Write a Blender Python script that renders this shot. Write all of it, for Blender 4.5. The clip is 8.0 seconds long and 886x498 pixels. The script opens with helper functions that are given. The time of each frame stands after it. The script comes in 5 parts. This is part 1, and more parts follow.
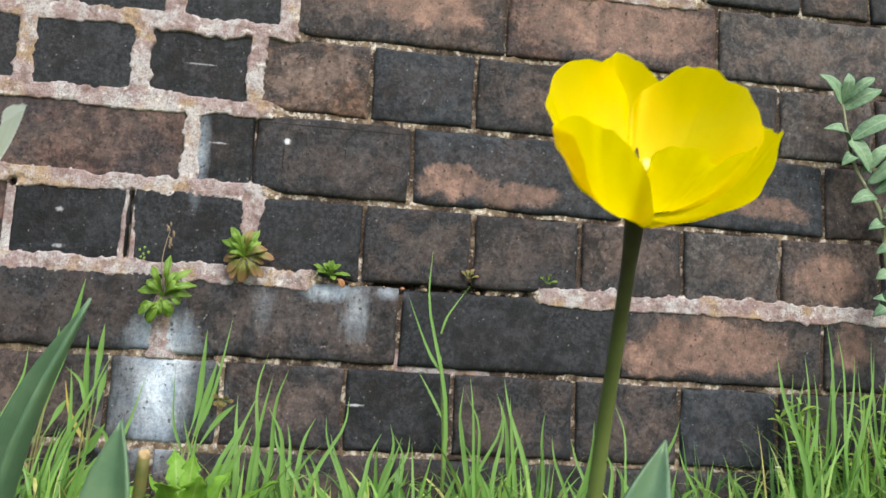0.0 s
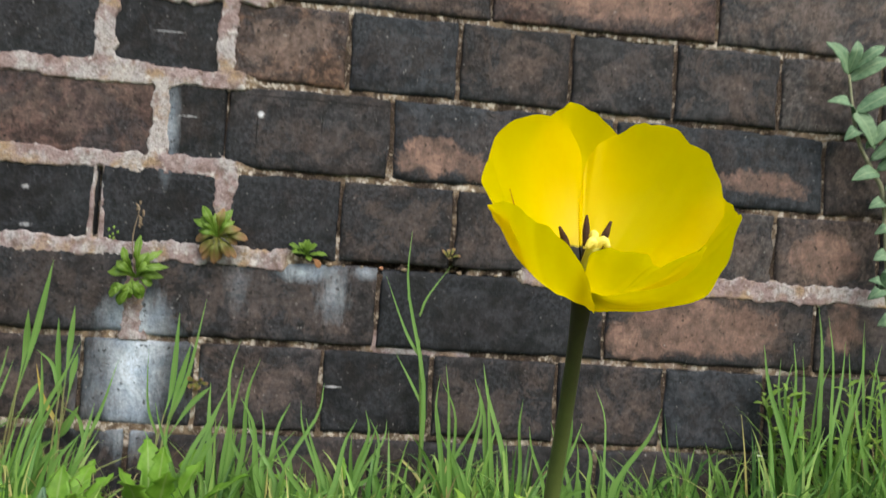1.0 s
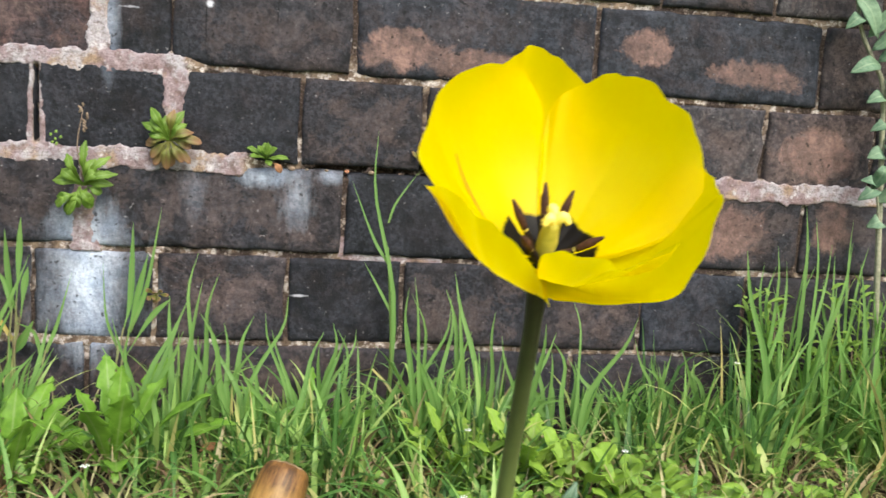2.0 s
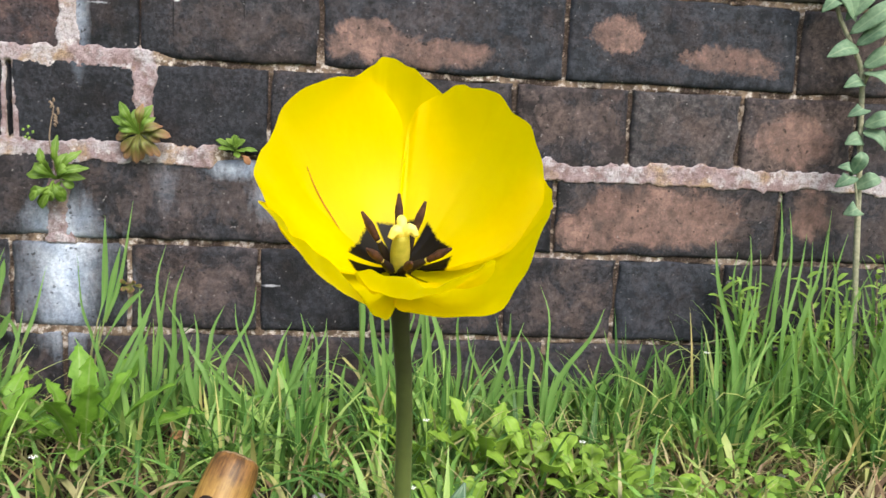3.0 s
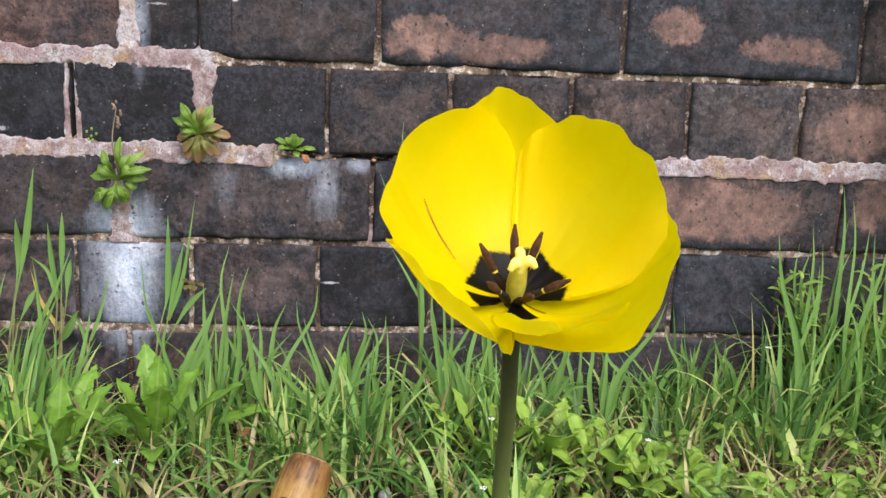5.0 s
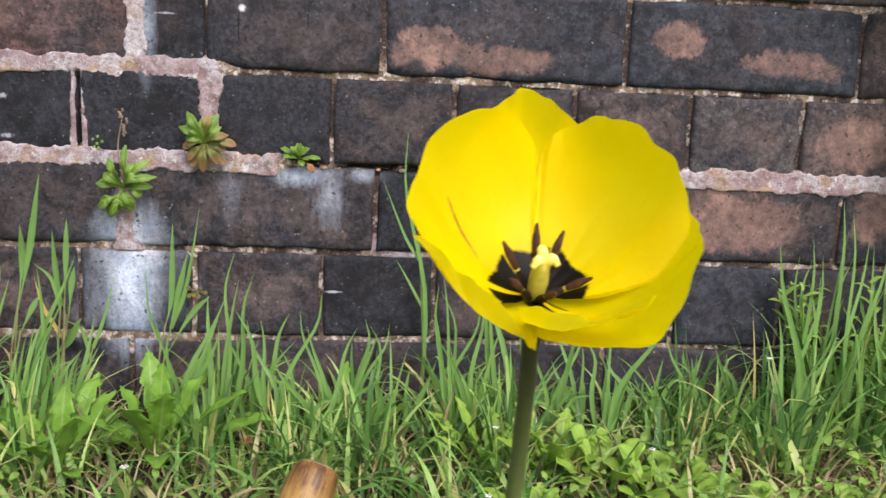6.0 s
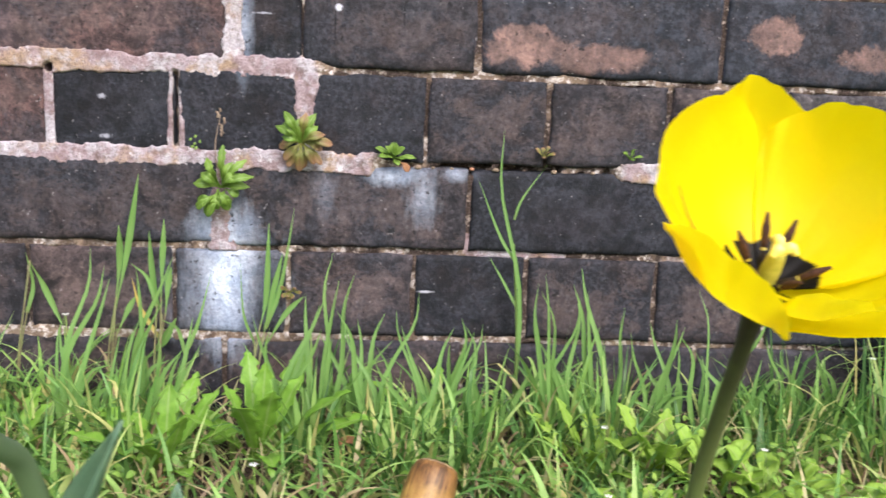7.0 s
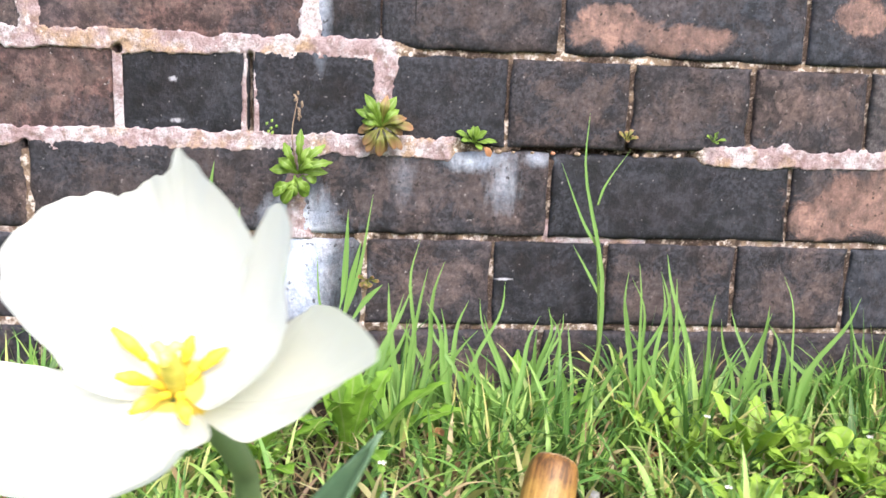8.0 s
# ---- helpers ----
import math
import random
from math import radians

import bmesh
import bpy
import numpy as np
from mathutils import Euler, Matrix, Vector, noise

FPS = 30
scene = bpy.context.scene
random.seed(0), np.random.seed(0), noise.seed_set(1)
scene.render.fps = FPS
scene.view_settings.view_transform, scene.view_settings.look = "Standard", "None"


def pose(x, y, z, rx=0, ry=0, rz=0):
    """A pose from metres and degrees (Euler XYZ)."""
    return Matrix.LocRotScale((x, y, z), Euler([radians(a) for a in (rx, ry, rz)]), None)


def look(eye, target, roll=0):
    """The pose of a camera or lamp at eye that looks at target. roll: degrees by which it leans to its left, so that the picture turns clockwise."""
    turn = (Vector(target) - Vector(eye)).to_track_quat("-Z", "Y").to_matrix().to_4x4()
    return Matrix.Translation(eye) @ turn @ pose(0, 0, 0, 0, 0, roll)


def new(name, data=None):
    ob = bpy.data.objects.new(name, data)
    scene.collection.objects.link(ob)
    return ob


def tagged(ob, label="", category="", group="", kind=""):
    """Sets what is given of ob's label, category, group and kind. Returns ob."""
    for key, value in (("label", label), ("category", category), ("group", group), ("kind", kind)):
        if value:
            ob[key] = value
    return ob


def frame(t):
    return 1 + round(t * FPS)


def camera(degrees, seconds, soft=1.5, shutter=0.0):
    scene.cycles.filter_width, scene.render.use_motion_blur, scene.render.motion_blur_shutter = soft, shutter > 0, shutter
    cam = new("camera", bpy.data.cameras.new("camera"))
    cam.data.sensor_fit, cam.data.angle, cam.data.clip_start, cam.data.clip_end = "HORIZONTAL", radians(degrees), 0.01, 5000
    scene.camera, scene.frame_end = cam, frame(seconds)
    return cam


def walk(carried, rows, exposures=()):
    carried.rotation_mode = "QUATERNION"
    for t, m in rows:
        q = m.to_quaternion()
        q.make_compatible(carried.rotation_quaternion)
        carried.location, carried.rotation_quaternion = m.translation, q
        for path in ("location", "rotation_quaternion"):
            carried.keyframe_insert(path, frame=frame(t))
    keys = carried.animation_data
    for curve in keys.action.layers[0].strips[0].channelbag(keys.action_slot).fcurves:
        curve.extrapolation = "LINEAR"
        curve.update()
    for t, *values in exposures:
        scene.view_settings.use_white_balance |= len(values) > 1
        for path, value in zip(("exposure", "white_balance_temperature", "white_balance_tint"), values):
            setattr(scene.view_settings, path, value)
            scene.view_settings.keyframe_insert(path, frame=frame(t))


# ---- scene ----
cam = camera(55.5, 8.0, soft=1.5, shutter=0.5)
PATH = [
    (0, (-0.138, 0.04, 0.262), (0.115, 2.008, 0.516), 3.4),
    (0.5, (-0.114, 0.036, 0.292), (0.116, 2.011, 0.507), 3.4),
    (1, (-0.107, 0.059, 0.331), (0.131, 2.045, 0.382), 3.9),
    (1.5, (-0.097, 0.087, 0.358), (0.174, 2.061, 0.186), 3.2),
    (2, (-0.086, 0.103, 0.372), (0.196, 2.064, 0.096), 3.6),
    (2.2, (-0.068, 0.101, 0.376), (0.202, 2.063, 0.095), 3.4),
    (3.3, (-0.021, 0.092, 0.392), (0.127, 2.055, 0.039), 3.3),
    (3.5, (-0.02, 0.091, 0.396), (0.088, 2.055, 0.033), 3.4),
    (4, (-0.039, 0.094, 0.404), (0.055, 2.056, 0.027), 3.1),
    (4.5, (-0.048, 0.099, 0.41), (0.06, 2.057, 0.016), 2.7),
    (4.7, (-0.055, 0.1, 0.407), (0.083, 2.056, 0.016), 2.4),
    (5.8, (-0.06, 0.094, 0.401), (0.088, 2.055, 0.035), 2.0),
    (6, (-0.068, 0.095, 0.398), (0.094, 2.057, 0.049), 2.6),
    (6.5, (-0.098, 0.097, 0.394), (0.057, 2.06, 0.048), 2.4),
    (7, (-0.14, 0.103, 0.389), (-0.02, 2.07, 0.05), 2.3),
    (7.5, (-0.185, 0.111, 0.392), (-0.07, 2.076, 0.038), 2.3),
    (8, (-0.238, 0.13, 0.387), (-0.055, 2.085, 0.006), 2.2),
]
EXPOSURES = [(0.0, 0.86, 7000, 0), (0.5, 0.71, 7000, -1), (1.0, 0.46, 7100, 0), (1.5, 0.85, 6900, 1), (2.0, 0.92, 6900, 5), (3.5, 0.84, 6850, 7), (4.0, 0.72, 6800, 9), (4.5, 0.78, 6750, 11),
             (6.0, 0.80, 6750, 13), (6.5, 0.90, 6700, 14), (7.0, 1.14, 6600, 13), (7.5, 1.58, 6600, 13), (8.0, 1.55, 6800, 13)]
walk(cam, [(t, look(eye, target, roll)) for t, eye, target, roll in PATH], EXPOSURES)

# ---------------------------------------------------------------- light
world = bpy.data.worlds.new("sky")
scene.world = world
world.use_nodes = True
wn = world.node_tree
sky = wn.nodes.new("ShaderNodeTexSky")
sky.sky_type, sky.sun_disc = "NISHITA", False
sky.sun_elevation, sky.sun_rotation = radians(45), radians(162)
sky.air_density, sky.dust_density, sky.ozone_density = 1.0, 3.0, 1.0
wn.links.new(sky.outputs["Color"], wn.nodes["Background"].inputs["Color"])
wn.nodes["Background"].inputs["Strength"].default_value = 0.15

sun_data = bpy.data.lights.new("sun", "SUN")
sun_data.energy, sun_data.angle, sun_data.color = 1.7, radians(42), (1.0, 0.985, 0.95)
sun = new("sun", sun_data)
sun.matrix_world = look((0.30, -0.93, 0.98), (0, 0, 0))


# ---------------------------------------------------------------- material helpers
class Nodes:
    """A short way to write a node material."""

    def __init__(self, name):
        self.mat = bpy.data.materials.new(name)
        self.mat.use_nodes = True
        self.tree = self.mat.node_tree
        self.bsdf = self.tree.nodes["Principled BSDF"]
        self.out = self.tree.nodes["Material Output"]

    def add(self, kind, **values):
        node = self.tree.nodes.new(kind)
        for key, value in values.items():
            setattr(node, key, value)
        return node

    def link(self, a, b):
        self.tree.links.new(a, b)

    def put(self, socket, value):
        if hasattr(value, "is_linked"):
            self.link(value, socket)
        else:
            socket.default_value = value

    def maths(self, op, a, b=0.0, clamp=False):
        n = self.add("ShaderNodeMath", operation=op, use_clamp=clamp)
        self.put(n.inputs[0], a)
        self.put(n.inputs[1], b)
        return n.outputs[0]

    def noise(self, vector, scale, detail=4.0, rough=0.55, distortion=0.0):
        n = self.add("ShaderNodeTexNoise")
        self.link(vector, n.inputs["Vector"])
        n.inputs["Scale"].default_value, n.inputs["Detail"].default_value = scale, detail
        n.inputs["Roughness"].default_value, n.inputs["Distortion"].default_value = rough, distortion
        return n.outputs[0]

    def ramp(self, fac, stops, interpolation="LINEAR"):
        n = self.add("ShaderNodeValToRGB")
        n.color_ramp.interpolation = interpolation
        self.link(fac, n.inputs[0])
        while len(n.color_ramp.elements) < len(stops):
            n.color_ramp.elements.new(0.5)
        for e, (p, c) in zip(n.color_ramp.elements, stops):
            e.position = p
            e.color = (c, c, c, 1) if isinstance(c, (int, float)) else (*c, 1)
        return n.outputs[0]

    def mix(self, fac, a, b, blend="MIX"):
        n = self.add("ShaderNodeMix", data_type="RGBA", blend_type=blend)
        self.put(n.inputs[0], fac)
        for s, v in ((n.inputs[6], a), (n.inputs[7], b)):
            self.put(s, v if hasattr(v, "is_linked") else (*v, 1))
        return n.outputs[2]

    def place(self):
        return self.add("ShaderNodeNewGeometry").outputs["Position"]

    def local(self):
        return self.add("ShaderNodeTexCoord").outputs["Object"]

    def uv(self):
        n = self.add("ShaderNodeSeparateXYZ")
        self.link(self.add("ShaderNodeTexCoord").outputs["UV"], n.inputs[0])
        return n.outputs[0], n.outputs[1]

    def bump(self, height, strength, distance):
        n = self.add("ShaderNodeBump")
        n.inputs["Strength"].default_value, n.inputs["Distance"].default_value = strength, distance
        self.link(height, n.inputs["Height"])
        self.link(n.outputs[0], self.bsdf.inputs["Normal"])
        return n.outputs[0]

    def finish(self, color, rough=0.8, sheen=0.3):
        self.put(self.bsdf.inputs["Base Color"], color if hasattr(color, "is_linked") else (*color, 1))
        self.put(self.bsdf.inputs["Roughness"], rough)
        self.bsdf.inputs["Specular IOR Level"].default_value = sheen
        return self.mat

    def leafy(self, color, rough, translucent, glow_color=None, sheen=0.4):
        """A thin living sheet: some of the light comes through it."""
        self.finish(color, rough, sheen)
        t = self.add("ShaderNodeBsdfTranslucent")
        self.put(t.inputs["Color"], glow_color if glow_color is not None else color)
        m = self.add("ShaderNodeMixShader")
        m.inputs[0].default_value = translucent
        self.link(self.bsdf.outputs[0], m.inputs[1])
        self.link(t.outputs[0], m.inputs[2])
        self.link(m.outputs[0], self.out.inputs["Surface"])
        return self.mat


def spot(n, xyz, x, z, rx, rz, ragged, noise_value, soft=0.35):
    """A ragged oval mark on the wall round (x, z)."""
    ax = n.maths("DIVIDE", n.maths("SUBTRACT", xyz[0], x), rx)
    az = n.maths("DIVIDE", n.maths("SUBTRACT", xyz[2], z), rz)
    d = n.maths("SQRT", n.maths("ADD", n.maths("MULTIPLY", ax, ax), n.maths("MULTIPLY", az, az)))
    d = n.maths("ADD", d, n.maths("MULTIPLY", n.maths("SUBTRACT", noise_value, 0.5), ragged))
    return n.maths("DIVIDE", n.maths("SUBTRACT", 1.0 + soft / 2, d), soft, clamp=True)


def brick_material():
    n = Nodes("fired_brick")
    pos = n.place()
    sep = n.add("ShaderNodeSeparateXYZ")
    n.link(pos, sep.inputs[0])
    xyz = sep.outputs
    tone = n.add("ShaderNodeObjectInfo")
    base = tone.outputs["Color"]
    cloud = n.noise(pos, 26, 5, 0.62)
    grain = n.noise(pos, 420, 3, 0.6)
    mott = n.noise(pos, 70, 6, 0.68, 0.25)
    ragged = n.noise(pos, 70, 5, 0.65)
    drift = n.noise(pos, 9, 3, 0.5)
    fleck = n.noise(pos, 210, 5, 0.7)
    rnd = tone.outputs["Random"]
    dark = n.mix(1.0, base, (0.58, 0.58, 0.61), "MULTIPLY")
    lit = n.mix(1.0, base, (1.85, 1.78, 1.74), "MULTIPLY")
    c = n.mix(n.ramp(mott, [(0.44, 0.0), (0.56, 1.0)]), dark, lit)
    c = n.mix(n.ramp(fleck, [(0.42, 0.65), (0.54, 0.0)]), c, dark)
    warm = n.maths("MULTIPLY", n.ramp(cloud, [(0.46, 0.0), (0.66, 0.75)]), n.maths("ADD", n.maths("MULTIPLY", n.maths("MINIMUM", tone.outputs["Alpha"], 0.5), 1.5), n.maths("MULTIPLY", rnd, 0.2)))
    c = n.mix(warm, c, n.mix(n.ramp(fleck, [(0.4, 0.0), (0.6, 1.0)]), (0.072, 0.050, 0.041), (0.185, 0.134, 0.110)))
    c = n.mix(n.ramp(drift, [(0.45, 0.0), (0.7, 0.45)]), c, n.mix(n.ramp(mott, [(0.4, 0.0), (0.6, 1.0)]), (0.020, 0.023, 0.029), (0.060, 0.064, 0.074)))
    soot = n.noise(pos, 36, 5, 0.6, 0.8)
    c = n.mix(n.ramp(soot, [(0.36, 0.85), (0.52, 0.0)]), c, n.mix(1.0, c, (0.42, 0.44, 0.48), "MULTIPLY"))
    runs = n.add("ShaderNodeMapping")
    runs.inputs["Scale"].default_value = (1.0, 1.0, 0.16)
    n.link(pos, runs.inputs["Vector"])
    c = n.mix(n.ramp(n.noise(runs.outputs[0], 120, 4, 0.6), [(0.55, 0.0), (0.72, 0.4)]), c, n.mix(1.0, c, (1.7, 1.65, 1.6), "MULTIPLY"))
    skin = n.noise(pos, 14, 6, 0.72, 1.0)
    c = n.mix(n.ramp(skin, [(0.49, 0.0), (0.56, 0.62)]), c, n.mix(n.ramp(fleck, [(0.42, 0.0), (0.62, 1.0)]), (0.009, 0.010, 0.013), (0.044, 0.047, 0.056)))
    # a paler heart inside the dark fired skin, stronger in some bricks than in others
    u, v = n.uv()
    rim = n.maths("MINIMUM", n.maths("MINIMUM", u, n.maths("SUBTRACT", 1.0, u)), n.maths("MULTIPLY", n.maths("MINIMUM", v, n.maths("SUBTRACT", 1.0, v)), 0.75))
    patch = n.noise(pos, 30, 8, 0.72, 0.6)
    inner = n.maths("ADD", n.maths("MULTIPLY", rim, 1.3), n.maths("MULTIPLY", n.maths("SUBTRACT", patch, 0.5), 2.4))
    inner = n.maths("MULTIPLY", n.ramp(inner, [(0.20, 0.0), (0.30, 0.75), (0.5, 1.0)]), tone.outputs["Alpha"])
    flush = n.mix(n.ramp(n.noise(pos, 120, 5, 0.7), [(0.40, 0.0), (0.62, 1.0)]), (0.098, 0.069, 0.058), (0.235, 0.170, 0.142))
    c = n.mix(inner, c, flush)
    # the most clearly fired hearts: x, z, width, height
    red = 0.0
    for x, z, rx, rz, rag in ((-0.02, 0.445, 0.045, 0.016, 1.1), (0.045, 0.435, 0.05, 0.012, 1.0), (0.215, 0.462, 0.026, 0.016, 1.3),
                              (0.33, 0.445, 0.045, 0.012, 1.3), (0.27, 0.290, 0.085, 0.030, 1.1), (0.20, 0.272, 0.030, 0.02, 1.3),
                              (0.405, 0.372, 0.038, 0.024, 0.9), (0.43, 0.30, 0.02, 0.025, 1.0), (0.15, 0.635, 0.105, 0.032, 1.0),
                              (-0.06, 0.640, 0.055, 0.03, 1.1)):
        m = spot(n, xyz, x, z, rx, rz, rag * 2.6, patch, 0.35)
        red = m if isinstance(red, float) else n.maths("MAXIMUM", red, m)
    heart = n.mix(n.ramp(cloud, [(0.35, 0.0), (0.7, 1.0)]), (0.165, 0.098, 0.076), (0.35, 0.215, 0.165))
    heart = n.mix(n.ramp(n.noise(pos, 40, 6, 0.7), [(0.36, 0.8), (0.56, 0.0)]), heart, (0.085, 0.062, 0.052))
    c = n.mix(n.maths("MULTIPLY", red, n.ramp(mott, [(0.30, 0.25), (0.60, 0.92)])), c, heart)
    # white lime bloom washed down the face
    streak = n.add("ShaderNodeMapping")
    streak.inputs["Scale"].default_value = (1.0, 1.0, 0.3)
    n.link(pos, streak.inputs["Vector"])
    wash = n.noise(streak.outputs[0], 95, 6, 0.7)
    lime = 0.0
    for x, z, rx, rz, rag, top in ((-0.297, 0.220, 0.019, 0.050, 1.5, 0.95), (-0.299, 0.262, 0.020, 0.018, 1.8, 0.75),
                                   (-0.300, 0.212, 0.034, 0.036, 2.8, 0.42), (-0.140, 0.321, 0.020, 0.007, 2.4, 0.6),
                                   (-0.112, 0.304, 0.010, 0.018, 3.6, 0.32), (-0.281, 0.45, 0.006, 0.03, 1.6, 0.45),
                                   (-0.205, 0.308, 0.008, 0.018, 3.4, 0.15), (-0.080, 0.323, 0.010, 0.005, 2.4, 0.45)):
        m = n.maths("MULTIPLY", spot(n, xyz, x, z, rx, rz, rag, wash, 1.9), top)
        lime = m if isinstance(lime, float) else n.maths("MAXIMUM", lime, m)
    lime = n.maths("MULTIPLY", lime, n.ramp(n.noise(pos, 150, 4, 0.7), [(0.3, 0.72), (0.55, 1.0)]))
    c = n.mix(lime, c, n.mix(n.ramp(n.noise(pos, 38, 4, 0.6), [(0.4, 0.0), (0.6, 1.0)]), (0.42, 0.51, 0.61), (0.66, 0.745, 0.82)))
    # chalk scratches and a spot of paint
    for x, z, rx, rz, rag, top in ((-0.195, 0.4720, 0.0030, 0.0028, 0.3, 0.95), (-0.287, 0.5450, 0.0120, 0.0008, 4.5, 0.35), (-0.406, 0.3480, 0.0050, 0.0022, 3.2, 0.45),
                                  (-0.107, 0.2090, 0.0070, 0.0012, 3.0, 0.6), (-0.409, 0.3840, 0.0030, 0.0022, 3.0, 0.5), (-0.264, 0.4640, 0.0080, 0.0008, 4.5, 0.45)):
        c = n.mix(n.maths("MULTIPLY", spot(n, xyz, x, z, rx, rz, rag, fleck, 0.8), top), c, (0.62, 0.63, 0.65))
    # cracks across one face
    for x, z, rx, rz in ((-0.150, 0.4905, 0.075, 0.0008), (-0.198, 0.456, 0.0007, 0.018), (-0.135, 0.470, 0.0006, 0.014), (-0.330, 0.4955, 0.018, 0.0011)):
        c = n.mix(n.maths("MULTIPLY", spot(n, xyz, x, z, rx, rz, 1.2, ragged, 0.6), 0.85), c, (0.007, 0.007, 0.008))
    # faint chalky scuffs and lime specks
    speck = n.ramp(n.noise(pos, 240, 2, 0.5), [(0.70, 0.0), (0.76, 0.4)])
    c = n.mix(speck, c, (0.42, 0.40, 0.38))
    c = n.mix(n.ramp(n.noise(pos, 170, 3, 0.5), [(0.32, 0.75), (0.365, 0.0)]), c, (0.008, 0.008, 0.008))
    n.bump(n.maths("ADD", n.maths("MULTIPLY", mott, 0.7), n.maths("ADD", n.maths("MULTIPLY", grain, 0.15), n.maths("MULTIPLY", fleck, 0.5))), 0.62, 0.0024)
    # open sandy grain
    c = n.mix(n.ramp(n.noise(pos, 300, 5, 0.8), [(0.43, 0.0), (0.58, 1.0)]), n.mix(1.0, c, (0.87, 0.87, 0.875), "MULTIPLY"), n.mix(1.0, c, (1.11, 1.108, 1.10), "MULTIPLY"))
    c = n.mix(1.0, c, (0.96, 0.955, 1.08), "MULTIPLY")
    return n.finish(c, n.ramp(cloud, [(0.3, 0.62), (0.7, 0.86)]), 0.25)


def mortar_material():
    n = Nodes("lime_mortar")
    pos = n.place()
    fresh = n.add("ShaderNodeAttribute", attribute_name="fresh").outputs["Fac"]
    sand = n.noise(pos, 500, 3, 0.7)
    blot = n.noise(pos, 60, 5, 0.65)
    pale = n.mix(n.ramp(blot, [(0.40, 0.0), (0.60, 1.0)]), (0.205, 0.145, 0.142), (0.315, 0.255, 0.255))
    pale = n.mix(n.ramp(n.noise(pos, 26, 4, 0.6), [(0.50, 0.0), (0.60, 0.9)]), pale, (0.31, 0.225, 0.140))
    pale = n.mix(n.ramp(n.noise(pos, 34, 5, 0.65), [(0.47, 0.0), (0.58, 0.85)]), pale, (0.40, 0.392, 0.40))
    pale = n.mix(n.ramp(n.noise(pos, 120, 4, 0.7), [(0.34, 0.7), (0.46, 0.0)]), pale, (0.14, 0.105, 0.092))
    pale = n.mix(n.ramp(n.noise(pos, 90, 4, 0.7), [(0.58, 0.0), (0.66, 0.8)]), pale, (0.54, 0.53, 0.52))
    old = n.mix(n.ramp(n.noise(pos, 110, 4, 0.7), [(0.57, 0.0), (0.64, 1.0)]), (0.040, 0.030, 0.023), (0.30, 0.26, 0.21))
    lumpy = n.mix(n.ramp(n.noise(pos, 150, 4, 0.7), [(0.50, 0.0), (0.60, 1.0)]), n.mix(n.ramp(blot, [(0.4, 0.0), (0.6, 1.0)]), (0.085, 0.060, 0.040), (0.23, 0.175, 0.12)), (0.54, 0.50, 0.44))
    c = n.mix(n.ramp(fresh, [(0.05, 0.0), (0.5, 1.0)]), old, lumpy)
    c = n.mix(n.ramp(fresh, [(0.80, 0.0), (0.97, 1.0)]), c, pale)
    c = n.mix(n.ramp(sand, [(0.36, 0.6), (0.5, 0.0)]), c, (0.14, 0.105, 0.09))
    n.bump(n.maths("ADD", sand, n.maths("MULTIPLY", n.noise(pos, 150, 5, 0.75), 2.0)), 0.65, 0.0020)
    c = n.mix(1.0, c, (1.12, 1.085, 1.19), "MULTIPLY")
    return n.finish(c, 0.95, 0.15)


def soil_material():
    n = Nodes("dark_soil")
    pos = n.place()
    a, b = n.noise(pos, 40, 6, 0.7), n.noise(pos, 260, 4, 0.7)
    c = n.mix(n.ramp(a, [(0.35, 0.0), (0.7, 1.0)]), (0.030, 0.022, 0.016), (0.085, 0.062, 0.044))
    c = n.mix(n.ramp(b, [(0.58, 0.0), (0.72, 0.7)]), c, (0.17, 0.14, 0.11))
    # away from the wall, unseen short turf is added to bounce light upward
    sep = n.add("ShaderNodeSeparateXYZ")
    n.link(pos, sep.inputs[0])
    bounce_turf = n.mix(n.ramp(n.noise(pos, 150, 5, 0.75), [(0.35, 0.0), (0.65, 1.0)]), (0.055, 0.105, 0.022), (0.20, 0.31, 0.085))
    bounce_turf = n.mix(n.ramp(n.noise(pos, 3, 5, 0.6), [(0.45, 0.0), (0.7, 0.5)]), bounce_turf, (0.19, 0.20, 0.08))
    edge = n.maths("ADD", sep.outputs[1], n.maths("MULTIPLY", n.maths("SUBTRACT", n.noise(pos, 6, 4), 0.5), 0.3))
    c = n.mix(n.ramp(edge, [(0.30, 1.0), (0.52, 0.0)]), c, bounce_turf)
    n.bump(n.maths("ADD", a, b), 0.9, 0.006)
    return n.finish(c, 0.95, 0.15)


def grass_material(name, stops, translucent=0.35):
    n = Nodes(name)
    isle = n.add("ShaderNodeNewGeometry").outputs["Random Per Island"]
    u, v = n.uv()
    c = n.ramp(isle, stops)
    c = n.mix(n.ramp(v, [(0.0, 0.55), (0.25, 0.0)]), c, (0.17, 0.20, 0.06))
    c = n.mix(n.ramp(n.noise(n.place(), 14, 4, 0.6), [(0.42, 0.0), (0.62, 0.55)]), c, n.mix(1.0, c, (0.72, 0.84, 0.74), "MULTIPLY"))
    rib = n.maths("ABSOLUTE", n.maths("SUBTRACT", u, 0.5))
    c = n.mix(n.ramp(rib, [(0.02, 0.3), (0.10, 0.0)]), c, (0.30, 0.38, 0.14))
    return n.leafy(c, 0.45, translucent, sheen=0.35)


